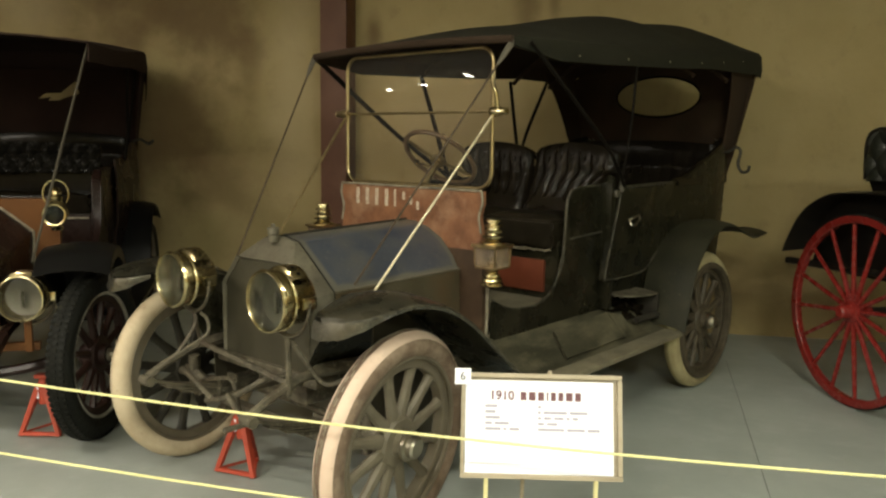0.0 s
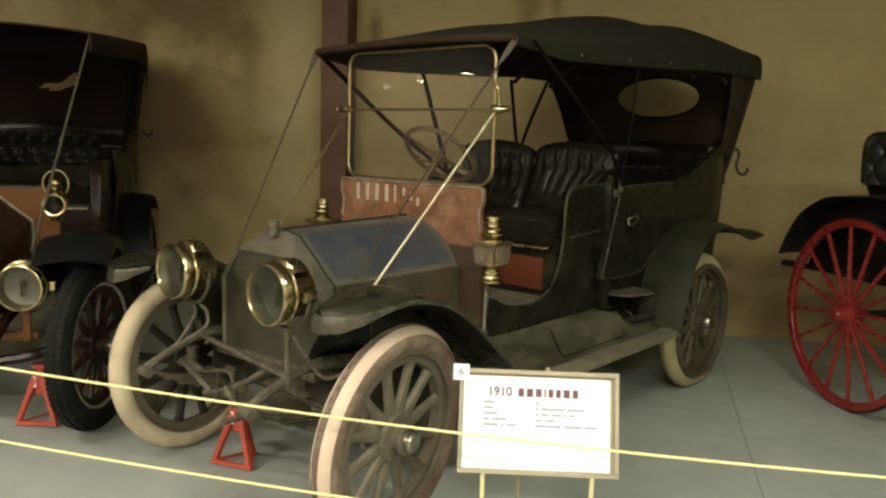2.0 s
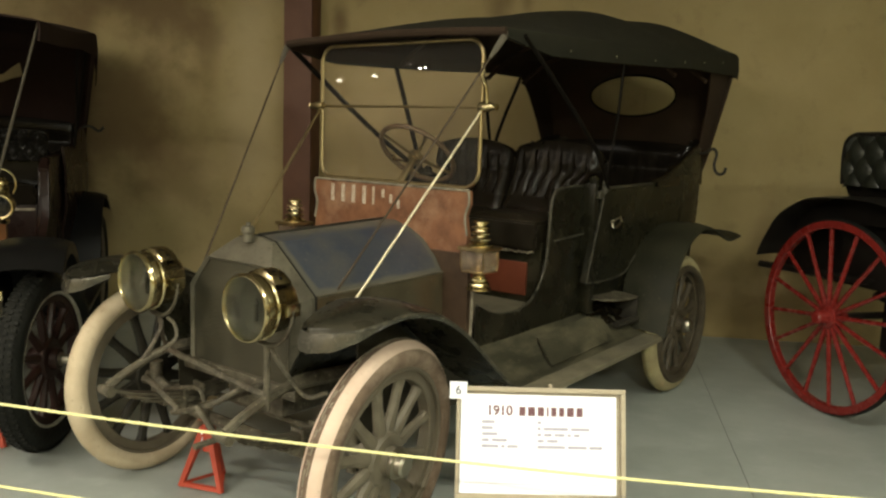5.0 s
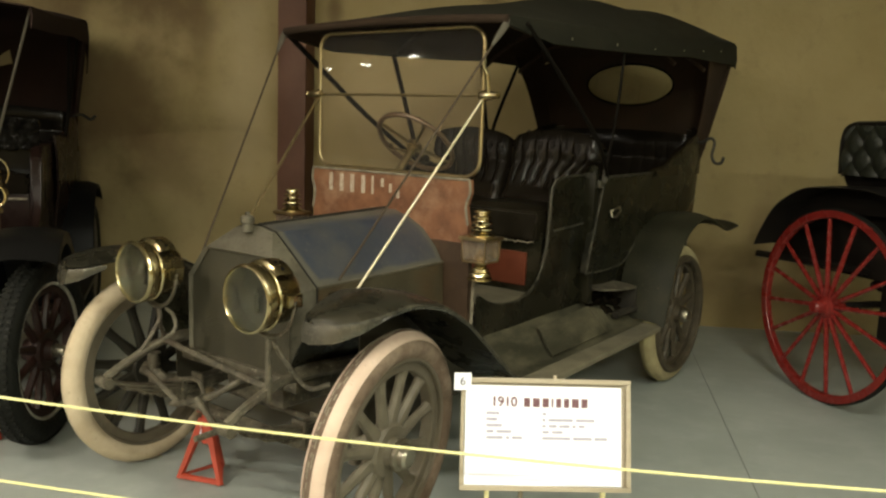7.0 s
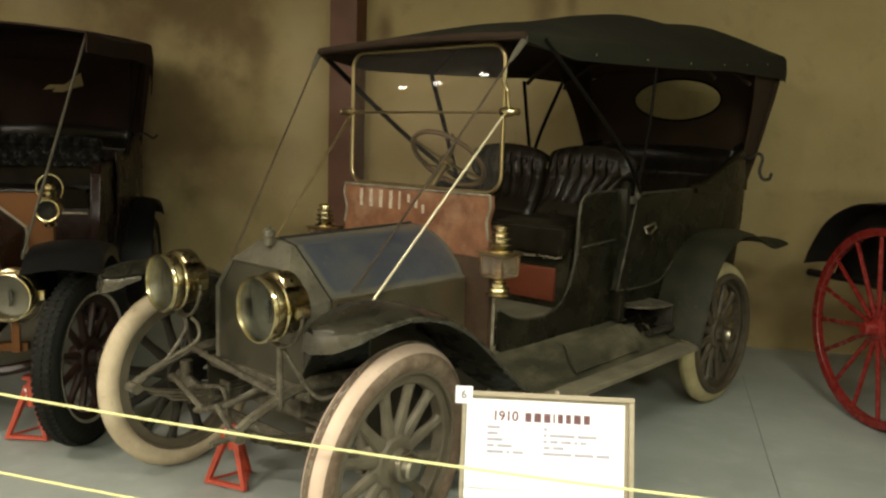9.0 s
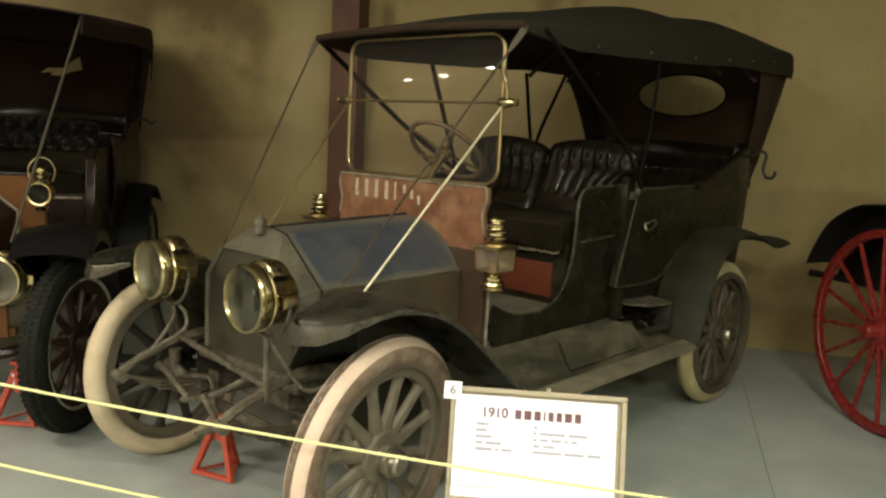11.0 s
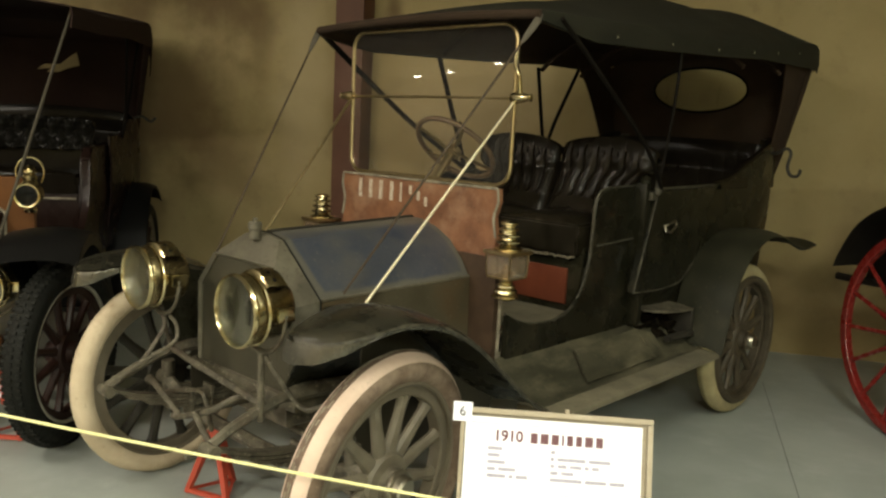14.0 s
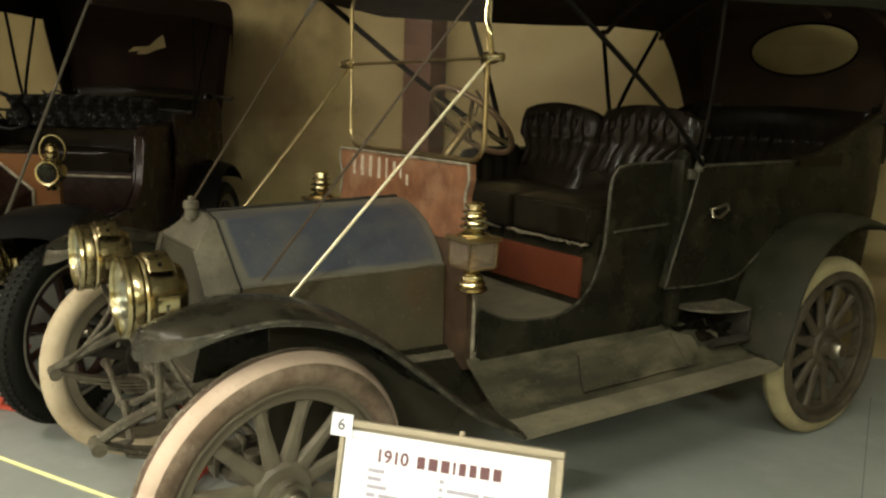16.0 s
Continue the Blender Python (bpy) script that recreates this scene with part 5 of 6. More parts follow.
# irons of the top, on the driver's side
for pts, r in (
    ([(-0.62, 1.87, 1.32), (-0.66, 1.8, 1.6), (-0.68, 1.67, 1.95)], 0.014),
    ([(-0.62, 1.87, 1.32), (-0.655, 1.42, 1.585), (-0.655, 0.82, 1.965)], 0.014),
    ([(-0.66, 2.74, 1.33), (-0.68, 2.7, 1.54), (-0.69, 2.62, 1.97)], 0.012),
    ([(-0.66, 2.74, 1.33), (-0.68, 2.79, 1.55), (-0.7, 3.1, 1.99)], 0.012),
    ([(0.695, 0.87, 1.965), (0.7, 1.21, 1.75), (0.69, 1.6, 1.5), (0.62, 1.9, 1.31)], 0.0095),
    ([(0.6, 1.9, 1.31), (0.655, 1.88, 1.65), (0.68, 1.87, 1.97)], 0.0075),
):
    bm = B()
    sweep(bm, curve(pts, 6), r, 8)
    part("top_iron", bm, M_BOWIRON, car)
for s in (1, -1):
    bm = B()
    sweep(bm, curve([mirror(p, s) for p in [(0.56, 3.3, 1.5), (0.64, 3.3, 1.5), (0.69, 3.31, 1.53), (0.715, 3.32, 1.5), (0.71, 3.3, 1.42), (0.735, 3.3, 1.37), (0.775, 3.3, 1.372), (0.788, 3.3, 1.41)]], 5), 0.01, 8)
    part("top_rest_hook", bm, M_IRON, car, "iron top rest hook")

# broken tool tray and tank above the running board
bm = B()
sheet(bm, [[(0.5, 1.88, 0.705), (0.56, 1.9, 0.705), (0.61, 1.93, 0.7)], [(0.5, 2.0, 0.7), (0.58, 2.0, 0.712), (0.66, 2.0, 0.695)], [(0.5, 2.1, 0.7), (0.6, 2.1, 0.706), (0.69, 2.1, 0.692)], [(0.5, 2.22, 0.705), (0.61, 2.22, 0.7), (0.7, 2.22, 0.69)]], -0.01)
part("tray_lid", bm, M_DUST, car, "bent dusty tray lid")
bm = B()
for a, b in (((0.5, 1.95, 0.6), (0.5, 2.25, 0.6)), ((0.68, 1.99, 0.56), (0.7, 2.24, 0.56))):
    sweep(bm, [a, b], 0.02, 6)
box(bm, (0.6, 2.22, 0.6), (0.2, 0.02, 0.16), 0.005)
part("tray_frame", bm, M_IRON, car)
# sagging tool box beside the frame
def panel(name, quad, thick, mat, parent, label="", n=8, wob=0.006):
    a, b, c, d = [Vector(q) for q in quad]
    bm = B()
    rows = []
    for i in range(n + 1):
        f = i / n
        p, q = a.lerp(b, f), d.lerp(c, f)
        rows.append([p.lerp(q, j / n) + Vector((wob * noise.noise((f * 3, j * 0.4, a.y)), 0, wob * noise.noise((f * 3, j * 0.4, 5 + a.y)))) for j in range(n + 1)])
    sheet(bm, rows, thick)
    return part(name, bm, mat, parent, label)


tb = panel("tool_box", [(0.728, 1.2, 0.51), (0.728, 1.78, 0.51), (0.6, 1.8, 0.625), (0.585, 1.3, 0.6)], 0.01, M_SPLASH, car, "sagging dusty tool box front")
panel("box_end", [(0.728, 1.785, 0.51), (0.7, 1.93, 0.505), (0.64, 1.9, 0.6), (0.6, 1.805, 0.625)], 0.008, M_SPLASH, tb)
panel("rag", [(0.56, 1.9, 0.56), (0.64, 2.2, 0.52), (0.56, 2.22, 0.66), (0.52, 1.88, 0.66)], 0.006, M_LEATHER, tb, "crumpled dark cloth", n=14, wob=0.07)

# painted number on the dash, as plain bars
for k, (x, w, h) in enumerate([(-0.35, 0.04, 0.085), (-0.28, 0.04, 0.085), (-0.21, 0.04, 0.085), (-0.14, 0.04, 0.085), (-0.08, 0.022, 0.085), (-0.02, 0.03, 0.04), (0.03, 0.028, 0.04), (0.075, 0.028, 0.04)]):
    bm = B()
    zc = 1.255 if k < 5 else 1.27 - 0.022 * (k - 5)
    box(bm, (x, 0.8305, zc), (w * 0.55, 0.003, h))
    part("number_mark", bm, M_PAINTW, car, "faded white painted mark", smooth=False)

# ---- sign ----
sgn_dir = Vector((0.437, 0.351, 0)).normalized()
sgn = empty("sign_board", Matrix.Translation((1.207, 0.252, 0)) @ Matrix.Rotation(math.atan2(sgn_dir.y, sgn_dir.x), 4, "Z"))
tagged(sgn, "white information board in a pale wooden frame on yellow stakes", "sign")
tilt = Matrix.Translation((0, 0.02, 0.73)) @ Matrix.Rotation(radians(-16), 4, "X")


def sgn_part(name, bm, mat, label="", smooth=True):
    bmesh.ops.transform(bm, matrix=tilt, verts=bm.verts)
    return part(name, bm, mat, sgn, label, smooth)


SW, SH = 0.56, 0.36
bm = B()
box(bm, (0, 0.012, -SH / 2), (SW - 0.01, 0.012, SH - 0.01))
sgn_part("backing", bm, M_FRAME)
for c, d in (((0, 0, -0.008), (SW, 0.026, 0.016)), ((0, 0, -SH + 0.008), (SW, 0.026, 0.016)), ((-SW / 2 + 0.006, 0, -SH / 2), (0.012, 0.024, SH - 0.034)), ((SW / 2 - 0.008, 0, -SH / 2), (0.016, 0.024, SH - 0.034))):
    bm = B()
    box(bm, c, d, 0.003)
    sgn_part("frame_strip", bm, M_FRAME)
bm = B()
box(bm, (-0.008, -0.004, -SH / 2 - 0.004), (SW - 0.045, 0.004, SH - 0.042))
card = sgn_part("card", bm, M_CARD, "white printed card", False)


def lettering(name, text, size, at, mat, depth=0.0006, bold=0.0):
    cu = bpy.data.curves.new(name, "FONT")
    cu.body, cu.size, cu.extrude, cu.offset = text, size, depth, bold
    cu.align_x, cu.align_y = "CENTER", "CENTER"
    tmp = bpy.data.objects.new(name, cu)
    scene.collection.objects.link(tmp)
    me = bpy.data.meshes.new_from_object(tmp.evaluated_get(bpy.context.evaluated_depsgraph_get()))
    scene.collection.objects.unlink(tmp)
    bpy.data.objects.remove(tmp)
    me.materials.append(mat)
    me.transform(tilt @ Matrix.Translation(at) @ Matrix.Rotation(radians(90), 4, "X"))
    ob = new(name, me)
    ob.parent = sgn
    return ob


lettering("lettering", "1910", 0.043, (-0.138, -0.0065, -0.078), M_INK, bold=0.0011)
x = -0.073
for k, w in enumerate((0.02, 0.023, 0.021, 0.006, 0.017, 0.017, 0.023, 0.02)):
    bm = B()
    box(bm, (x + w / 2, -0.0066, -0.078), (w, 0.001, 0.029))
    sgn_part("name_bar", bm, M_INK, smooth=False)
    x += w + 0.009
LINES = [(-0.196, ((0.042,), (0.036,), (0.052,), (0.024, 0.05), (0.055, 0.012, 0.034))),
         (-0.012, ((0.012,), (0.01, 0.082, 0.062), (0.012, 0.026, 0.034, 0.012, 0.02), (0.022, 0.036), (0.092, 0.062, 0.042)))]
for x0, rows in LINES:
    for k, words in enumerate(rows):
        x = x0
        for w in words:
            bm = B()
            box(bm, (x + w / 2, -0.0066, -0.114 - 0.0195 * k), (w, 0.001, 0.0095))
            sgn_part("card_line", bm, M_GREYINK, smooth=False)
            x += w + 0.009
# two faint text rows, then creases along the card's top and bottom edge
for x0, w, z in ((-0.15, 0.22, -0.235), (0.08, 0.09, -0.245), (-SW / 2 + 0.03, SW - 0.07, -0.043), (-SW / 2 + 0.03, SW - 0.07, -SH + 0.05)):
    bm = B()
    box(bm, (x0 + w / 2, -0.0066, z), (w, 0.001, 0.003))
    sgn_part("card_line", bm, M_FAINT, smooth=False)
bm = B()
box(bm, (-SW / 2 + 0.004, -0.016, -0.014), (0.056, 0.003, 0.056))
sgn_part("number_card", bm, M_CARD, "small white number card", False)
lettering("number", "6", 0.04, (-SW / 2 + 0.004, -0.0185, -0.014), M_BLACKINK)
bm = B()
lathe(bm, [(0, 0), (0.007, 0), (0.007, 0.012), (0, 0.014)], pose(0.03, 0, -0.001), 8)
sgn_part("peg", bm, M_FRAME)
for sx in (-0.19, 0.19):
    bm = B()
    box(bm, (sx, -0.075, 0.195), (0.015, 0.015, 0.386), 0.002)
    part("stake", bm, M_STAKE, sgn, "yellow wooden stake")
    bm = B()
    box(bm, (sx, 0.0, 0.006), (0.04, 0.3, 0.011), 0.003)
    part("foot", bm, M_STAKE, sgn)
bm = B()
sweep(bm, [(-0.05, 0.06, 0.5), (-0.05, 0.16, 0.006)], 0.008, 6)
part("prop", bm, M_FRAME, sgn)

# ---- barrier ropes ----
def rope(name, z_of, c, label):
    bm = B()
    pts = []
    n = 90
    for k in range(n + 1):
        u = -6.0 + 14.9 * k / n
        p = room(u, c, z_of(u))
        pts.append(p)
    sweep(bm, pts, 0.0042, 6)
    return tagged(part(name, bm, M_ROPE), label, "rope", group="barrier ropes")


def sag(u, z0):
    d = u - 1.9
    return z0 + 0.017 * d * d - 0.0006 * abs(d) ** 3


rope("barrier_rope", lambda u: sag(u, 0.676), 0.95, "thin yellow barrier rope stretched before the cars")
rope("barrier_rope", lambda u: sag(u, 0.43), 0.95, "thin yellow barrier rope stretched before the cars")
for u in (-6.02, 8.92):
    post = empty("barrier_post", Matrix.Translation(room(u, 0.95, 0)))
    tagged(post, "dark iron rope barrier post", "post", group="barrier posts")
    bm = B()
    lathe(bm, [(0, 0.0), (0.15, 0.0), (0.15, 0.015), (0.03, 0.03), (0.025, 0.04), (0.0, 0.04)], seg=20)
    part("base", bm, M_IRON, post)
    bm = B()
    lathe(bm, [(0.022, 0.03), (0.022, 1.5), (0.03, 1.51), (0.0, 1.54)], seg=12)
    part("pole", bm, M_IRON, post)

# ---- jack stands ----
def jack(at, turn, h=0.26):
    j = empty("jack_stand", Matrix.Translation(at) @ Matrix.Rotation(radians(turn), 4, "Z"))
    tagged(j, "red painted steel jack stand under an axle", "jack stand", group="jack stands")
    r = 0.115
    feet = [Vector((r * math.cos(radians(a)), r * math.sin(radians(a)), 0.008)) for a in (90, 210, 330)]
    for f in feet:
        bm = B()
        sweep(bm, [f, Vector((f.x * 0.12, f.y * 0.12, h * 0.9))], [0.014, 0.022], 4, flat=0.7)
        part("leg", bm, M_JACK, j)
    for a, b in zip(feet, feet[1:] + feet[:1]):
        bm = B()
        sweep(bm, [a + Vector((0, 0, 0.012)), b + Vector((0, 0, 0.012))], 0.012, 4, flat=0.6)
        part("brace", bm, M_JACK, j)
    bm = B()
    lathe(bm, [(0.0, h * 0.55), (0.024, h * 0.55), (0.026, h * 0.9), (0.02, h * 0.97), (0.0, h * 0.97)], seg=14)
    part("collar", bm, M_JACK, j)
    bm = B()
    lathe(bm, [(0.0, h * 0.6), (0.017, h * 0.6), (0.017, h * 1.02), (0.0, h * 1.02)], seg=12)
    box(bm, (0, 0, h * 1.04), (0.07, 0.05, 0.02), 0.004)
    part("saddle", bm, M_JACK, j)
    bm = B()
    box(bm, (-0.021, -0.022, h * 0.76), (0.014, 0.004, 0.06))
    part("tag", bm, M_CARD, j, "small white paper tag", smooth=False)
    return j


jack((-0.3, 0.05, 0), 20, 0.3)
jack((-1.45, -0.36, 0), 40, 0.3)

# ---- red wheeled buggy ----
buggy = empty("horse_buggy", pose(1.545, 3.065, 0, 0, 0, -38))
tagged(buggy, "black horse buggy with red spoked wheels and tufted seat", "buggy")


def buggy_wheel(at, R, n=16, flip=1):
    m = Matrix.Translation(at) @ Matrix.Rotation(radians(90 * flip), 4, "X")
    bm = B()
    lathe(bm, [(0, -0.09), (0.04, -0.09), (0.045, -0.03), (0.065, -0.02), (0.07, 0.0), (0.065, 0.03), (0.045, 0.04), (0.04, 0.1), (0.03, 0.11), (0, 0.112)], seg=20)
    h = part("wheel", bm, M_RED, buggy)
    h.matrix_local = m
    bm = B()
    ring(bm, [(R - 0.056, -0.016), (R - 0.05, -0.022), (R - 0.01, -0.022), (R - 0.01, 0.022), (R - 0.05, 0.022), (R - 0.056, 0.016)], seg=64)
    part("rim", bm, M_RED, h)
    bm = B()
    ring(bm, [(R - 0.01, -0.019), (R, -0.014), (R, 0.014), (R - 0.01, 0.019)], seg=64)
    part("tyre", bm, M_BLACKTYRE, h)
    me = None
    for k in range(n):
        if me is None:
            bm = B()
            sec = lambda y, w, d, o: [Vector((w * math.cos(2 * math.pi * q / 8), y, o + d * math.sin(2 * math.pi * q / 8))) for q in range(8)]
            loft(bm, [sec(0.06, 0.015, 0.015, 0.01), sec(0.15, 0.014, 0.016, 0.008), sec(R * 0.6, 0.0115, 0.014, 0.004), sec(R - 0.05, 0.012, 0.013, 0.0)])
            sp = part("spoke", bm, M_RED, h)
            me = sp.data
        else:
            sp = new("spoke", me)
            sp.parent = h
        sp.matrix_local = Matrix.Rotation(2 * math.pi * (k + 0.3) / n, 4, "Z")
    return h


# local x runs along the buggy, y away from the near side
BR = 0.577
buggy_wheel((0, 0.0, BR), BR)
buggy_wheel((0, 1.35, BR), BR, flip=-1)
buggy_wheel((1.75, 0.0, 0.5), 0.5, 12)
buggy_wheel((1.75, 1.35, 0.5), 0.5, 12, flip=-1)
bm = B()
sweep(bm, [(0, 0.03, BR), (0, 1.32, BR)], 0.022, 8)
part("axle", bm, M_BUGGY, buggy)
bm = B()
sweep(bm, [(1.75, 0.03, 0.5), (1.75, 1.32, 0.5)], 0.022, 8)
part("axle", bm, M_BUGGY, buggy)
for xx in (0.0, 1.75):
    for q in (1, -1):
        bm = B()
        sweep(bm, [(xx, 0.3 + 0.75 * k / 10, (0.7 if xx == 0 else 0.66) + q * 0.1 * math.sin(math.pi * k / 10)) for k in range(11)], 0.016, 6)
        part("spring", bm, M_BUGGY, buggy)
bm = B()
loft(bm, [[(-0.74, y, 0.73), (0.9, y, 0.76), (2.0, y, 0.82), (2.0, y, 0.92), (0.95, y, 0.92), (0.75, y, 1.22), (0.1, y, 1.25), (-0.38, y, 1.16), (-0.66, y, 0.95)] for y in (0.22, 1.12)])
bmesh.ops.bevel(bm, geom=list(bm.edges), offset=0.01, segments=2, affect="EDGES", clamp_overlap=True)
part("body", bm, M_BUGGY, buggy, "black painted buggy body")
# added block, stands in for the shaded running gear under the body
bm = B()
box(bm, (0.76, 0.67, 0.57), (1.42, 0.7, 0.4), 0.03)
part("underbody_shade_block", bm, M_BUGGY, buggy)
bm = B()
sweep(bm, [(0.0, 0.67, 0.56), (1.75, 0.67, 0.48)], 0.025, 8)
part("reach_pole", bm, M_BUGGY, buggy)
# mudguard over the rear wheel
bm = B()
c = curve([(-0.6, 0, 0.865), (-0.56, 0, 0.955), (-0.465, 0, 1.1), (-0.36, 0, 1.187), (-0.2, 0, 1.26), (-0.04, 0, 1.28), (0.25, 0, 1.29), (0.45, 0, 1.26)], 5)
sheet(bm, [[(p.x, -0.09, p.z - 0.01), (p.x, 0.03, p.z), (p.x, 0.12, p.z)] for p in c], -0.006)
mg = part("mudguard", bm, M_BUGGY, buggy, "black curved mudguard")
bm = B()
sheet(bm, [[(p.x, 0.115, p.z - 0.002), (p.x, 0.115, p.z - 0.16 * min(1, (p.x + 0.6) / 0.15 + 0.15))] for p in c], 0.005)
part("guard_flap", bm, M_BUGGY, mg)
bm = B()
sweep(bm, [(-0.7, 0.02, 0.78), (-0.45, 0.08, 0.785), (0.1, 0.25, 0.79)], 0.024, 6)
part("step_iron", bm, M_BUGGY, buggy)
cushion("seat_cushion", buggy, -0.14, 0.4, 0.22, 1.12, 1.34, 1.45, M_BUGGYSEAT, "dark leather seat cushion").location = (0.03, 0, -0.03)
bm = B()
loft(bm, [[(-0.12, y, 1.22), (0.42, y, 1.22), (0.46, y, 1.37), (-0.215, y, 1.375)] for y in (0.17, 1.14)])
part("seat_box", bm, M_BUGGY, buggy).location = (0.03, 0, -0.03)
bm = B()
box(bm, (-0.14, 0.67, 1.5), (0.1, 0.94, 0.3), 0.04)
part("seat_back", bm, M_BUGGYSEAT, buggy).location = (0.03, 0, -0.03)
bm = B()
rows = []
for j in range(25):
    line = []
    for i in range(33):
        fx, fz = i / 32, j / 24
        d = 0.025 * abs(math.sin(fx * 4 * math.pi + fz * 1.5 * math.pi)) ** 0.6 * abs(math.sin(fx * 4 * math.pi - fz * 1.5 * math.pi)) ** 0.6
        top = 0.29 - 0.09 * max(0, fx - 0.5) - 0.06 * max(0, 1 - fx / 0.08) ** 2
        line.append((-0.16 + 0.55 * fx, 0.15 - d, 1.375 + top * fz))
    rows.append(line)
sheet(bm, rows, 0.04)
part("seat_side", bm, M_BUGGYSEAT, buggy, "tufted dark leather seat side", angle=70).location = (0.03, 0, -0.03)
bm = B()
sweep(bm, curve([(-0.2, 0.15, 1.38), (-0.21, 0.15, 1.5), (-0.205, 0.15, 1.61), (-0.16, 0.15, 1.66), (-0.05, 0.15, 1.668), (0.15, 0.15, 1.665), (0.39, 0.15, 1.62)], 5), 0.024, 8)
part("seat_roll", bm, M_BUGGY, buggy).location = (0.03, 0, -0.03)

# ---- the maroon car beside it ----
def round_lamp(parent, x, y, z, r=0.062):
    """A small round side lamp with a turned chimney and a wire bail."""
    m = pose(x, y, z, 90, 0, 0)
    bm = B()
    lathe(bm, [(r * 0.82, 0.03), (r, 0.03), (r * 1.04, 0.04), (r * 0.96, 0.05), (r * 0.82, 0.048)], m, 28)
    lathe(bm, [(r * 0.97, 0.034), (r * 0.88, 0.02), (r * 0.88, -0.05), (r * 0.6, -0.07), (0, -0.075)], m, 28)
    lamp = part("side_lamp", bm, M_BRASS, parent, "round brass side lamp with a wire bail")
    bm = B()
    lathe(bm, [(0.0, 0.0), (0.045, 0.0), (0.03, 0.02), (0.034, 0.03), (0.034, 0.045), (0.024, 0.052), (0.032, 0.06), (0.03, 0.075), (0.02, 0.082), (0.024, 0.09), (0.0, 0.1)], pose(x, y + 0.01, z + r * 0.8), 16)
    part("chimney", bm, M_DRUM, lamp)
    bm = B()
    lathe(bm, [(0.0, 0.038), (r * 0.8, 0.046), (r * 0.8, 0.042), (0.0, 0.034)], m, 24)
    part("lens", bm, M_LENS, lamp).visible_shadow = False
    bm = B()
    lathe(bm, [(r * 0.8, 0.03), (r * 0.5, 0.0), (0.0, -0.02)], m, 24)
    part("lamp_reflector", bm, M_BLACK, lamp)
    bm = B()
    sweep(bm, [(x + 0.065 * math.cos(radians(a)), y + 0.02, z + r * 0.8 + 0.06 + 0.075 * math.sin(radians(a))) for a in range(-40, 221, 20)], 0.005, 6)
    part("bail", bm, M_BRASS, lamp)
    bm = B()
    lathe(bm, [(0, -0.035), (0.03, -0.035), (0.034, -0.02), (0.02, 0.0), (0, 0.0)], pose(x, y + 0.01, z - r * 0.85), 14)
    part("lamp_base", bm, M_BRASS, lamp)
    bm = B()
    sweep(bm, [(x, y + 0.05, z - 0.02), (x, y + 0.1, z - 0.03)], 0.012, 6)
    part("bracket", bm, M_IRON, lamp)
    return lamp



C2 = empty("antique_car", pose(-1.70, -0.75, 0, 0, 0, 55))
tagged(C2, "dark maroon antique car with black top, brass lamps and black tyres", "car")
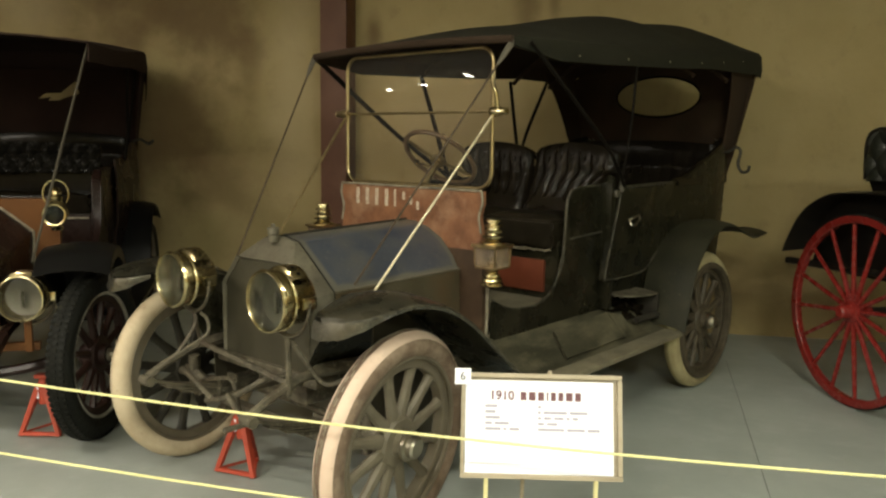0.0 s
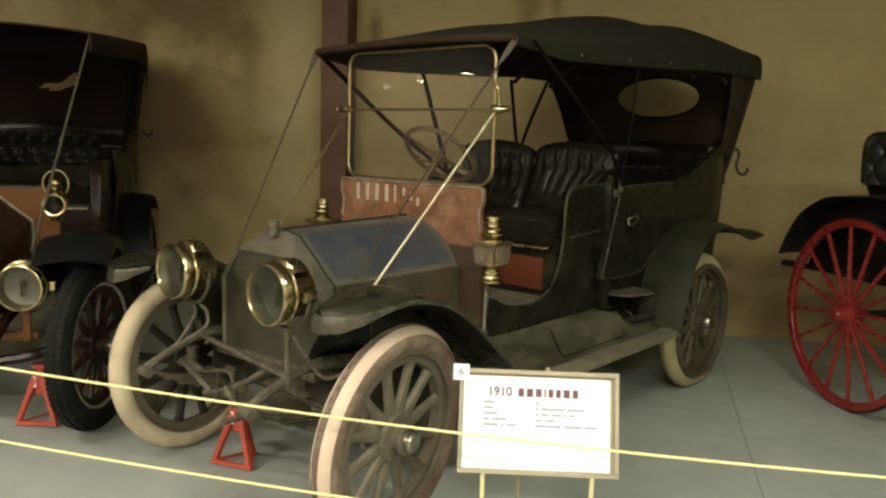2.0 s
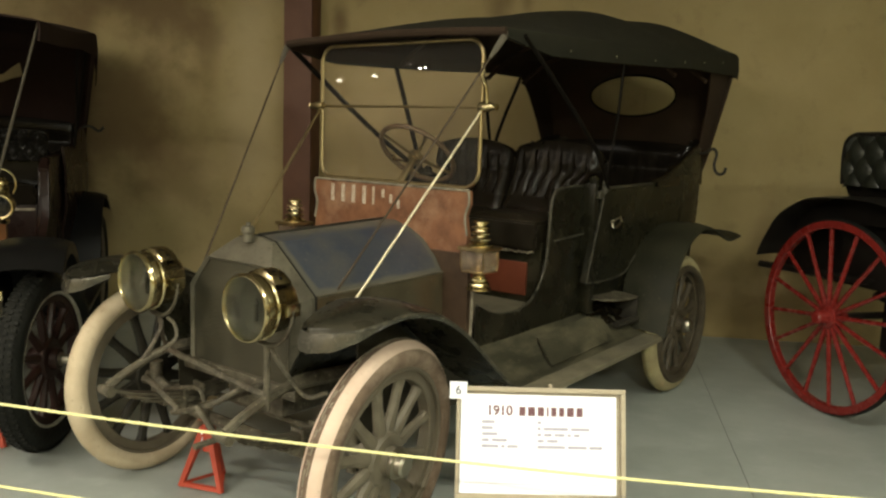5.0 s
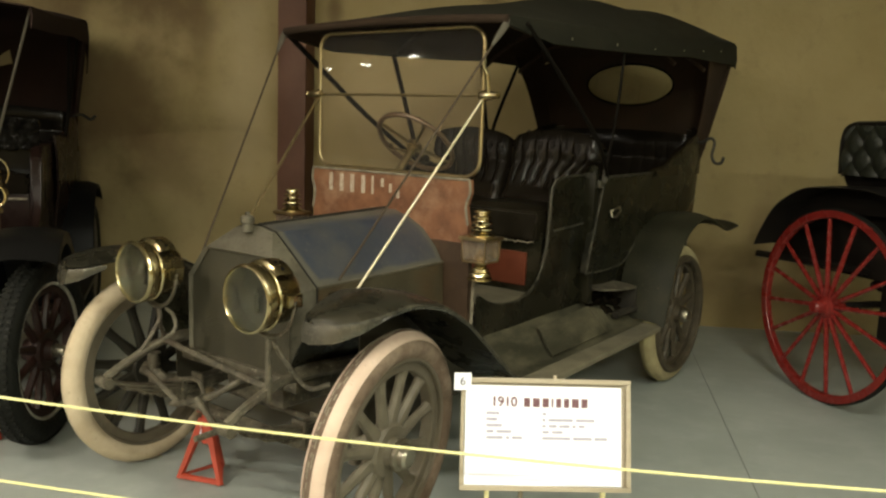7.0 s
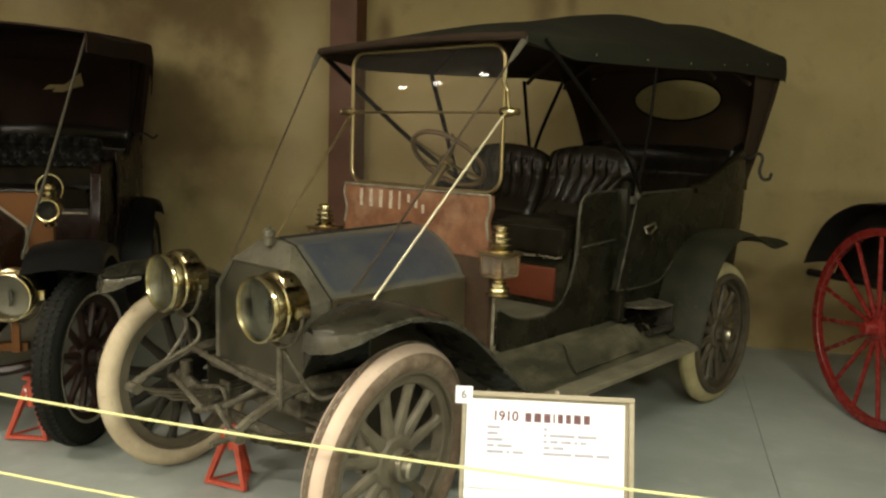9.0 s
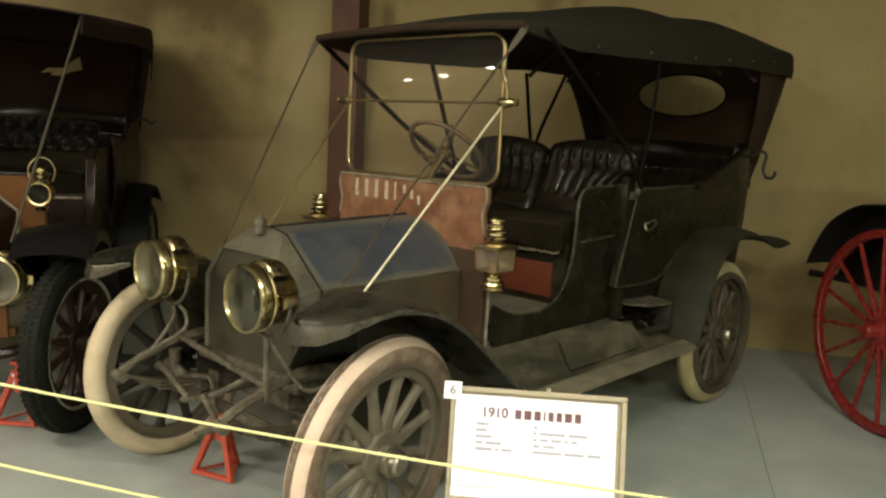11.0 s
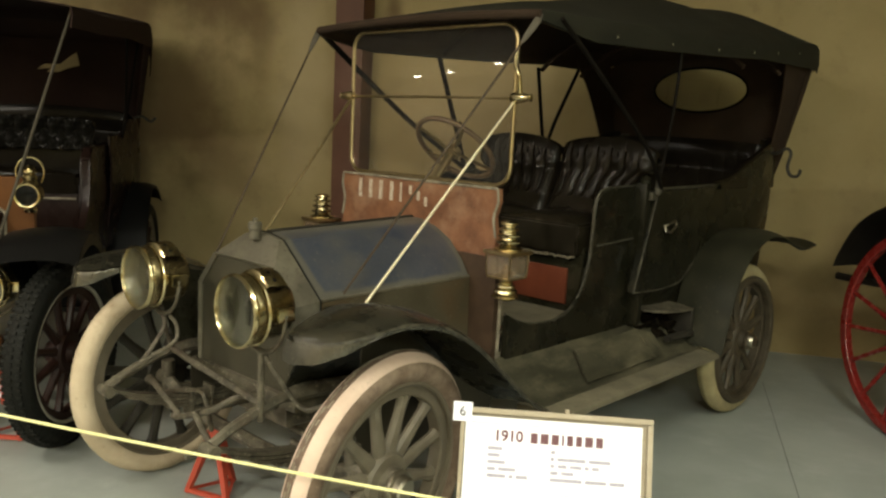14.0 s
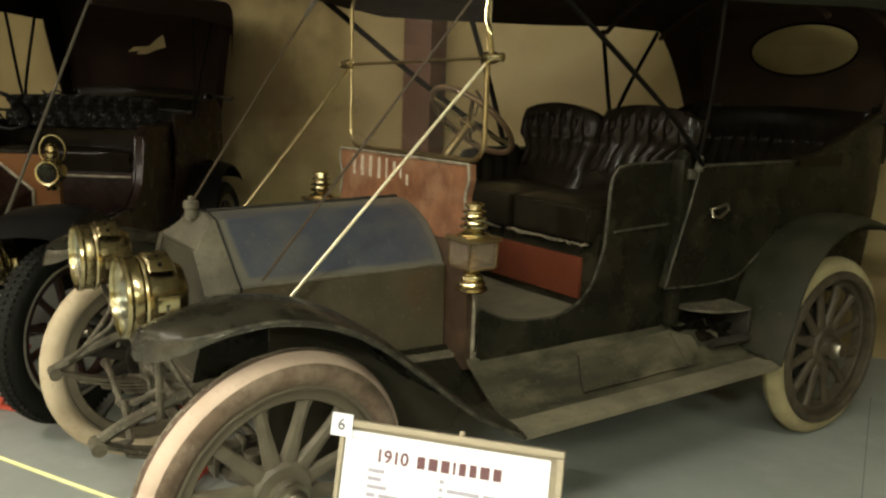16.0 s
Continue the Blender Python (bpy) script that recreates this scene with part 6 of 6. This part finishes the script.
for s in (1, -1):
    wheel(C2, 0.43, 0.062, M_BLACKTYRE, M_SPOKERED, (0.742 * s, -0.06, 0.432), -16, side=s, spokes=12, white=M_SPOKERED, edge=M_RIMPALE, cap=0.7)
    front = [o for o in C2.children if o.name.startswith("wheel")][-1]
    bm = B()
    for k in range(84):
        a = 2 * math.pi * k / 84
        for h in (-0.032, 0.0, 0.032):
            q = 0.43 - 0.062 + math.sqrt(0.0625 ** 2 - h * h)
            th = a + (math.pi / 84 if h else 0)
            u, w = Vector((math.cos(th), math.sin(th), 0)), Vector((-math.sin(th), math.cos(th), 0))
            up = Vector((0, 0, 1))
            loft(bm, [[u * (q + e) + w * (0.009 * i * g) + up * (h + 0.012 * j * g) for i, j in ((1, 1), (-1, 1), (-1, -1), (1, -1))] for e, g in ((-0.006, 1.0), (0.004, 0.8))])
    part("tread_knob", bm, M_BLACKTYRE, front, "worn black tread knobs")
    wheel(C2, 0.43, 0.055, M_BLACKTYRE, M_SPOKERED, (0.7 * s, 2.6, 0.432), 0, side=s, spokes=12)
    # fenders
    f, c = fender(C2, s, [(-0.32, 0.89), (-0.2, 0.965), (-0.02, 0.99), (0.14, 0.94), (0.3, 0.8), (0.46, 0.6), (0.58, 0.5)], [(-1, 0.52), (4, 0.52)], [(-1, 0.85), (4, 0.85)], M_BLACK, label="glossy black front fender")
    bm = B()
    sheet(bm, [[(s * 0.525, p.y, p.z), (s * 0.5, p.y, max(0.5, p.z - 0.22))] for p in c if p.y > -0.1], 0.005 * s)
    part("fender_inner", bm, M_BLACK, f)
    bm = B()
    sheet(bm, [[(s * 0.851, p.y, p.z - 0.006), (s * 0.856, p.y, p.z - 0.035), (s * 0.85, p.y, p.z - 0.06)] for p in c], 0.005 * s)
    part("fender_lip", bm, M_BLACK, f)
    fender(C2, s, [(2.1, 0.5), (2.2, 0.75), (2.38, 0.95), (2.6, 1.0), (2.8, 0.95), (2.95, 0.86)], [(-1, 0.5), (4, 0.5)], [(-1, 0.77), (4, 0.77)], M_BLACK, label="glossy black rear fender")
    bm = B()
    box(bm, (s * 0.7, 1.34, 0.48), (0.28, 1.5, 0.03), 0.008)
    part("running_board", bm, M_BLACK, C2)
    bm = B()
    sweep(bm, curve([(s * 0.34, -0.4, 0.5), (s * 0.35, 0.0, 0.6), (s * 0.38, 1.0, 0.58), (s * 0.4, 2.9, 0.6)], 4), 0.03, 6)
    part("frame_rail", bm, M_MAROON, C2)
    # body side
    bm = B()
    prism(bm, [(0.44, 0.6), (0.44, 0.85), (0.85, 0.8), (1.2, 0.83), (1.34, 0.95), (1.38, 1.1), (1.38, 1.25), (1.45, 1.32), (2.0, 1.33), (2.5, 1.36), (2.95, 1.38), (2.95, 0.7), (2.6, 0.62)], s * 0.5, s * 0.56)
    bmesh.ops.bevel(bm, geom=list(bm.edges), offset=0.01, segments=2, affect="EDGES", clamp_overlap=True)
    part("body_side", bm, M_MAROON, C2, "dark maroon body side")
    bm = B()
    rows = []
    for y, x in ((1.9, 0.565), (2.2, 0.58), (2.5, 0.595), (2.75, 0.6), (2.92, 0.59), (2.99, 0.54)):
        rows.append([(s * x, y, 1.5 if y > 2.4 else 1.38), (s * (x + 0.015), y, 1.2), (s * (x + 0.01), y, 0.95), (s * (x - 0.03), y, 0.66)])
    sheet(bm, rows, 0.015 * s)
    part("rear_quarter", bm, M_MAROON, C2, "dark maroon rear quarter")
    # top irons
    for pts in ([(0.6, 2.24, 1.36), (0.63, 2.2, 1.56), (0.66, 2.12, 2.06)], [(0.6, 2.24, 1.36), (0.63, 2.28, 1.56), (0.67, 2.55, 2.1)]):
        bm = B()
        sweep(bm, [mirror(p, s) for p in curve(pts, 5)], 0.011, 6)
        part("top_iron", bm, M_BOWIRON, C2)
    bm = B()
    sweep(bm, [(s * 0.66, 0.55, 2.05), (s * 0.468, -0.075, 0.92)], 0.0078, 6, flat=0.4)
    part("top_strap", bm, M_GREYSTRAP, C2, "grey leather top strap")
bm = B()
sweep(bm, curve([(-0.62, -0.05, 0.43), (-0.3, -0.04, 0.36), (0.3, -0.04, 0.36), (0.62, -0.05, 0.43)], 5), 0.028, 8)
part("front_axle", bm, M_MAROON, C2)
# radiator and hood
bm = B()
loft(bm, [[(0.3, y, 0.6), (0.3, y, 0.9), (0.18, y, 1.05), (-0.18, y, 1.05), (-0.3, y, 0.9), (-0.3, y, 0.6)] for y in (-0.2, -0.09)])
part("radiator", bm, M_OLDBRASS, C2, "brass radiator", smooth=False)
bm = B()
C2HOOD = [(0.36, 0.6), (0.365, 1.02), (0.21, 1.145), (0.04, 1.165)]
C2NOSE = [(0.31, 0.6), (0.31, 0.92), (0.18, 1.06), (0.03, 1.075)]
loft(bm, [octa(C2NOSE, -0.09), octa(C2HOOD, 0.396)])
part("hood", bm, M_MAROON, C2, "dark maroon hood", smooth=False)
bm = B()
loft(bm, [[(0.5, y, 0.7), (0.5, y, 1.16), (0.44, y, 1.2), (-0.44, y, 1.2), (-0.5, y, 1.16), (-0.5, y, 0.7)] for y in (0.4, 0.44)])
part("dash_board", bm, M_C2WOOD, C2, "orange varnished wooden dash board", smooth=False)
bm = B()
edge2 = [(0.364, 0.72), (0.368, 1.022), (0.213, 1.149), (0.04, 1.168)]
sweep(bm, [*[(x, 0.393, z) for x, z in edge2], *[(-x, 0.393, z) for x, z in reversed(edge2)]], 0.009, 6)
part("dash_trim", bm, M_DUSTEDGE, C2, "pale trim strip")
for s in (1, -1):
    round_lamp(C2, s * 0.5, 0.328, 1.12)
    headlamp(C2, s * 0.448, -0.24, 0.768, 0.112, turn=-11, back=M_BRASSBACK, mirror_mat=M_DRUM)
    bm = B()
    box(bm, (s * 0.455, -0.165, 0.6), (0.035, 0.03, 0.22), 0.006)
    box(bm, (s * 0.4, -0.13, 0.51), (0.2, 0.05, 0.04), 0.008)
    part("lamp_bracket", bm, M_C2WOOD, C2)
# seats
bm = B()
box(bm, (0, 1.4, 0.85), (0.98, 0.05, 0.36), 0.01)
part("seat_riser", bm, M_MAROON, C2)
bm = B()
sweep(bm, [(-0.48, 1.365, 1.0), (0.48, 1.365, 1.0)], 0.008, 6)
part("riser_trim", bm, M_DUSTEDGE, C2, "pale seat edge trim")
cushion("front_cushion", C2, -0.49, 0.49, 1.37, 1.8, 1.01, 1.17, M_LEATHER, "black leather seat cushion")
tufted("front_backrest", C2, -0.5, 0.5, 1.74, 1.29, 1.5, M_BUTTONED, n=10, tiers=3, hump=0.02, flute=0.0, bulge=0.035, label="black buttoned leather backrest")
cushion("rear_cushion", C2, -0.5, 0.5, 2.35, 2.85, 1.02, 1.17, M_LEATHER)
tufted("rear_backrest", C2, -0.56, 0.56, 2.78, 1.15, 1.58, M_LEATHER, n=10, hump=0.06, bulge=0.008, lean=0.12)
bm = B()
box(bm, (0, 1.84, 1.2), (1.0, 0.08, 0.3), 0.02)
part("backrest_panel", bm, M_LEATHER, C2)
bm = B()
box(bm, (0, 2.95, 1.05), (1.08, 0.05, 0.82), 0.02)
part("rear_panel", bm, M_MAROON, C2)
bm = B()
box(bm, (0, 1.7, 0.64), (0.98, 2.4, 0.03), 0.006)
part("floor_board", bm, M_MAROON, C2)
# top
bm = B()
rows = []
for y, ze, cr, w in ((0.48, 2.05, 0.03, 0.665), (0.8, 2.07, 0.05, 0.67), (1.2, 2.09, 0.07, 0.675), (1.6, 2.12, 0.085, 0.68), (2.1, 2.165, 0.085, 0.69), (2.5, 2.21, 0.075, 0.7), (2.75, 2.235, 0.06, 0.705), (2.88, 2.23, 0.045, 0.705), (2.96, 2.2, 0.03, 0.7), (3.0, 2.12, 0.02, 0.69), (3.01, 2.02, 0.02, 0.68)):
    dr = 0.1 + 0.07 * max(0, min(1, (y - 2.0) / 0.7))
    rows.append([(-w, y, ze - dr), (-w - 0.006, y, ze - dr * 0.4), *[(w * q, y, ze + cr * (1 - abs(q) ** 2.6)) for q in (-1, -0.95, -0.8, -0.5, 0, 0.5, 0.8, 0.95, 1)], (w + 0.006, y, ze - dr * 0.4), (w, y, ze - dr)])
sheet(bm, rows, 0.008)
part("top_cover", bm, M_C2TOP, C2, "dark cloth folding top")
# rear curtain with a torn window
bm = B()
hole = [(-0.153, 1.851), (-0.100, 1.896), (-0.057, 1.865), (0.018, 1.901), (0.098, 1.970), (0.143, 2.001), (0.163, 1.898), (0.074, 1.871), (0.008, 1.840), (-0.079, 1.836)]
hc = (0.011, 1.888)
ZB, ZT = 1.35, 2.09
hw = lambda z: 0.58 + 0.1 * (z - ZB) / (ZT - ZB)
for off in (0, 0.008):
    va = [bm.verts.new((x, 2.97 + off, z)) for x, z in hole]
    vb = []
    for x, z in hole:
        dx, dz = x - hc[0], z - hc[1]
        k = min((0.62 - hc[0]) / dx if dx > 0 else (-0.62 - hc[0]) / dx if dx < 0 else 99, (ZT - hc[1]) / dz if dz > 0 else (ZB - hc[1]) / dz if dz < 0 else 99)
        vb.append((hc[0] + dx * k, hc[1] + dz * k))
    corners = [(-0.62, ZB), (-0.62, ZT), (0.62, ZT), (0.62, ZB)]
    pts = sorted([(math.atan2(z - hc[1], x - hc[0]), x, z, i) for i, (x, z) in enumerate(vb)] + [(math.atan2(z - hc[1], x - hc[0]), x, z, -1) for x, z in corners])
    ov = [bm.verts.new((x / 0.62 * hw(z), 2.97 + off, z)) for _, x, z, _ in pts]
    idx = [p[3] for p in pts]
    cur = next(i for i in reversed(idx) if i >= 0)
    for k in range(len(pts)):
        nk = (k + 1) % len(pts)
        if idx[k] >= 0:
            cur = idx[k]
        if idx[nk] >= 0:
            bm.faces.new((va[cur], ov[k], ov[nk], va[idx[nk]]))
        else:
            bm.faces.new((va[cur], ov[k], ov[nk]))
part("rear_curtain", bm, M_C2TOP, C2, "dark rear curtain with a torn window", smooth=False)
for s in (1, -1):
    bm = B()
    rows = []
    for k in range(8):
        z = 1.42 + 0.68 * k / 7
        yf = 2.69 + 0.12 * (1 - k / 7) ** 1.5
        rows.append([(s * (0.595 + 0.09 * k / 7), y, z) for y in (yf, (yf + 2.98) / 2, 2.98)])
    sheet(bm, rows, 0.008 * s)
    part("quarter_curtain", bm, M_C2TOP, C2, "dark side curtain")
    bm = B()
    sweep(bm, curve([(s * 0.6, 2.75, 1.51), (s * 0.66, 2.76, 1.525), (s * 0.72, 2.77, 1.49), (s * 0.76, 2.77, 1.52)], 4), 0.011, 6)
    part("top_rest_hook", bm, M_IRON, C2)
bm = B()
sm2 = facing((0, 0.62, 0.78), (-0.25, 1.2, 1.4))
sweep(bm, [sm2 @ Vector((0.19 * math.cos(2 * math.pi * k / 32), 0.19 * math.sin(2 * math.pi * k / 32), 0)) for k in range(32)], 0.013, 6, closed=True)
sweep(bm, [sm2 @ Vector((0, 0, 0)), Vector((-0.25, 0.46, 0.9))], 0.016, 6)
for k in range(4):
    a = k * math.pi / 2
    sweep(bm, [sm2 @ Vector((0, 0, 0)), sm2 @ Vector((0.19 * math.cos(a), 0.19 * math.sin(a), 0))], 0.008, 6)
part("steering_wheel", bm, M_BLACK, C2)

# ---- floor joint ----
bm = B()
a, b = Vector((0.62, 3.55, 0)), Vector((1.95, 0.8, 0))
d = (b - a).normalized()
nrm = Vector((-d.y, d.x, 0))
loft(bm, [[p + nrm * 0.0014 + Vector((0, 0, 0.0005)), p - nrm * 0.0014 + Vector((0, 0, 0.0005)), p - nrm * 0.0014 + Vector((0, 0, 0.002)), p + nrm * 0.0014 + Vector((0, 0, 0.002))] for p in (a, b)])
tagged(part("floor_joint", bm, M_JOINT, smooth=False), "thin dark joint in the floor", "joint", kind="structure")
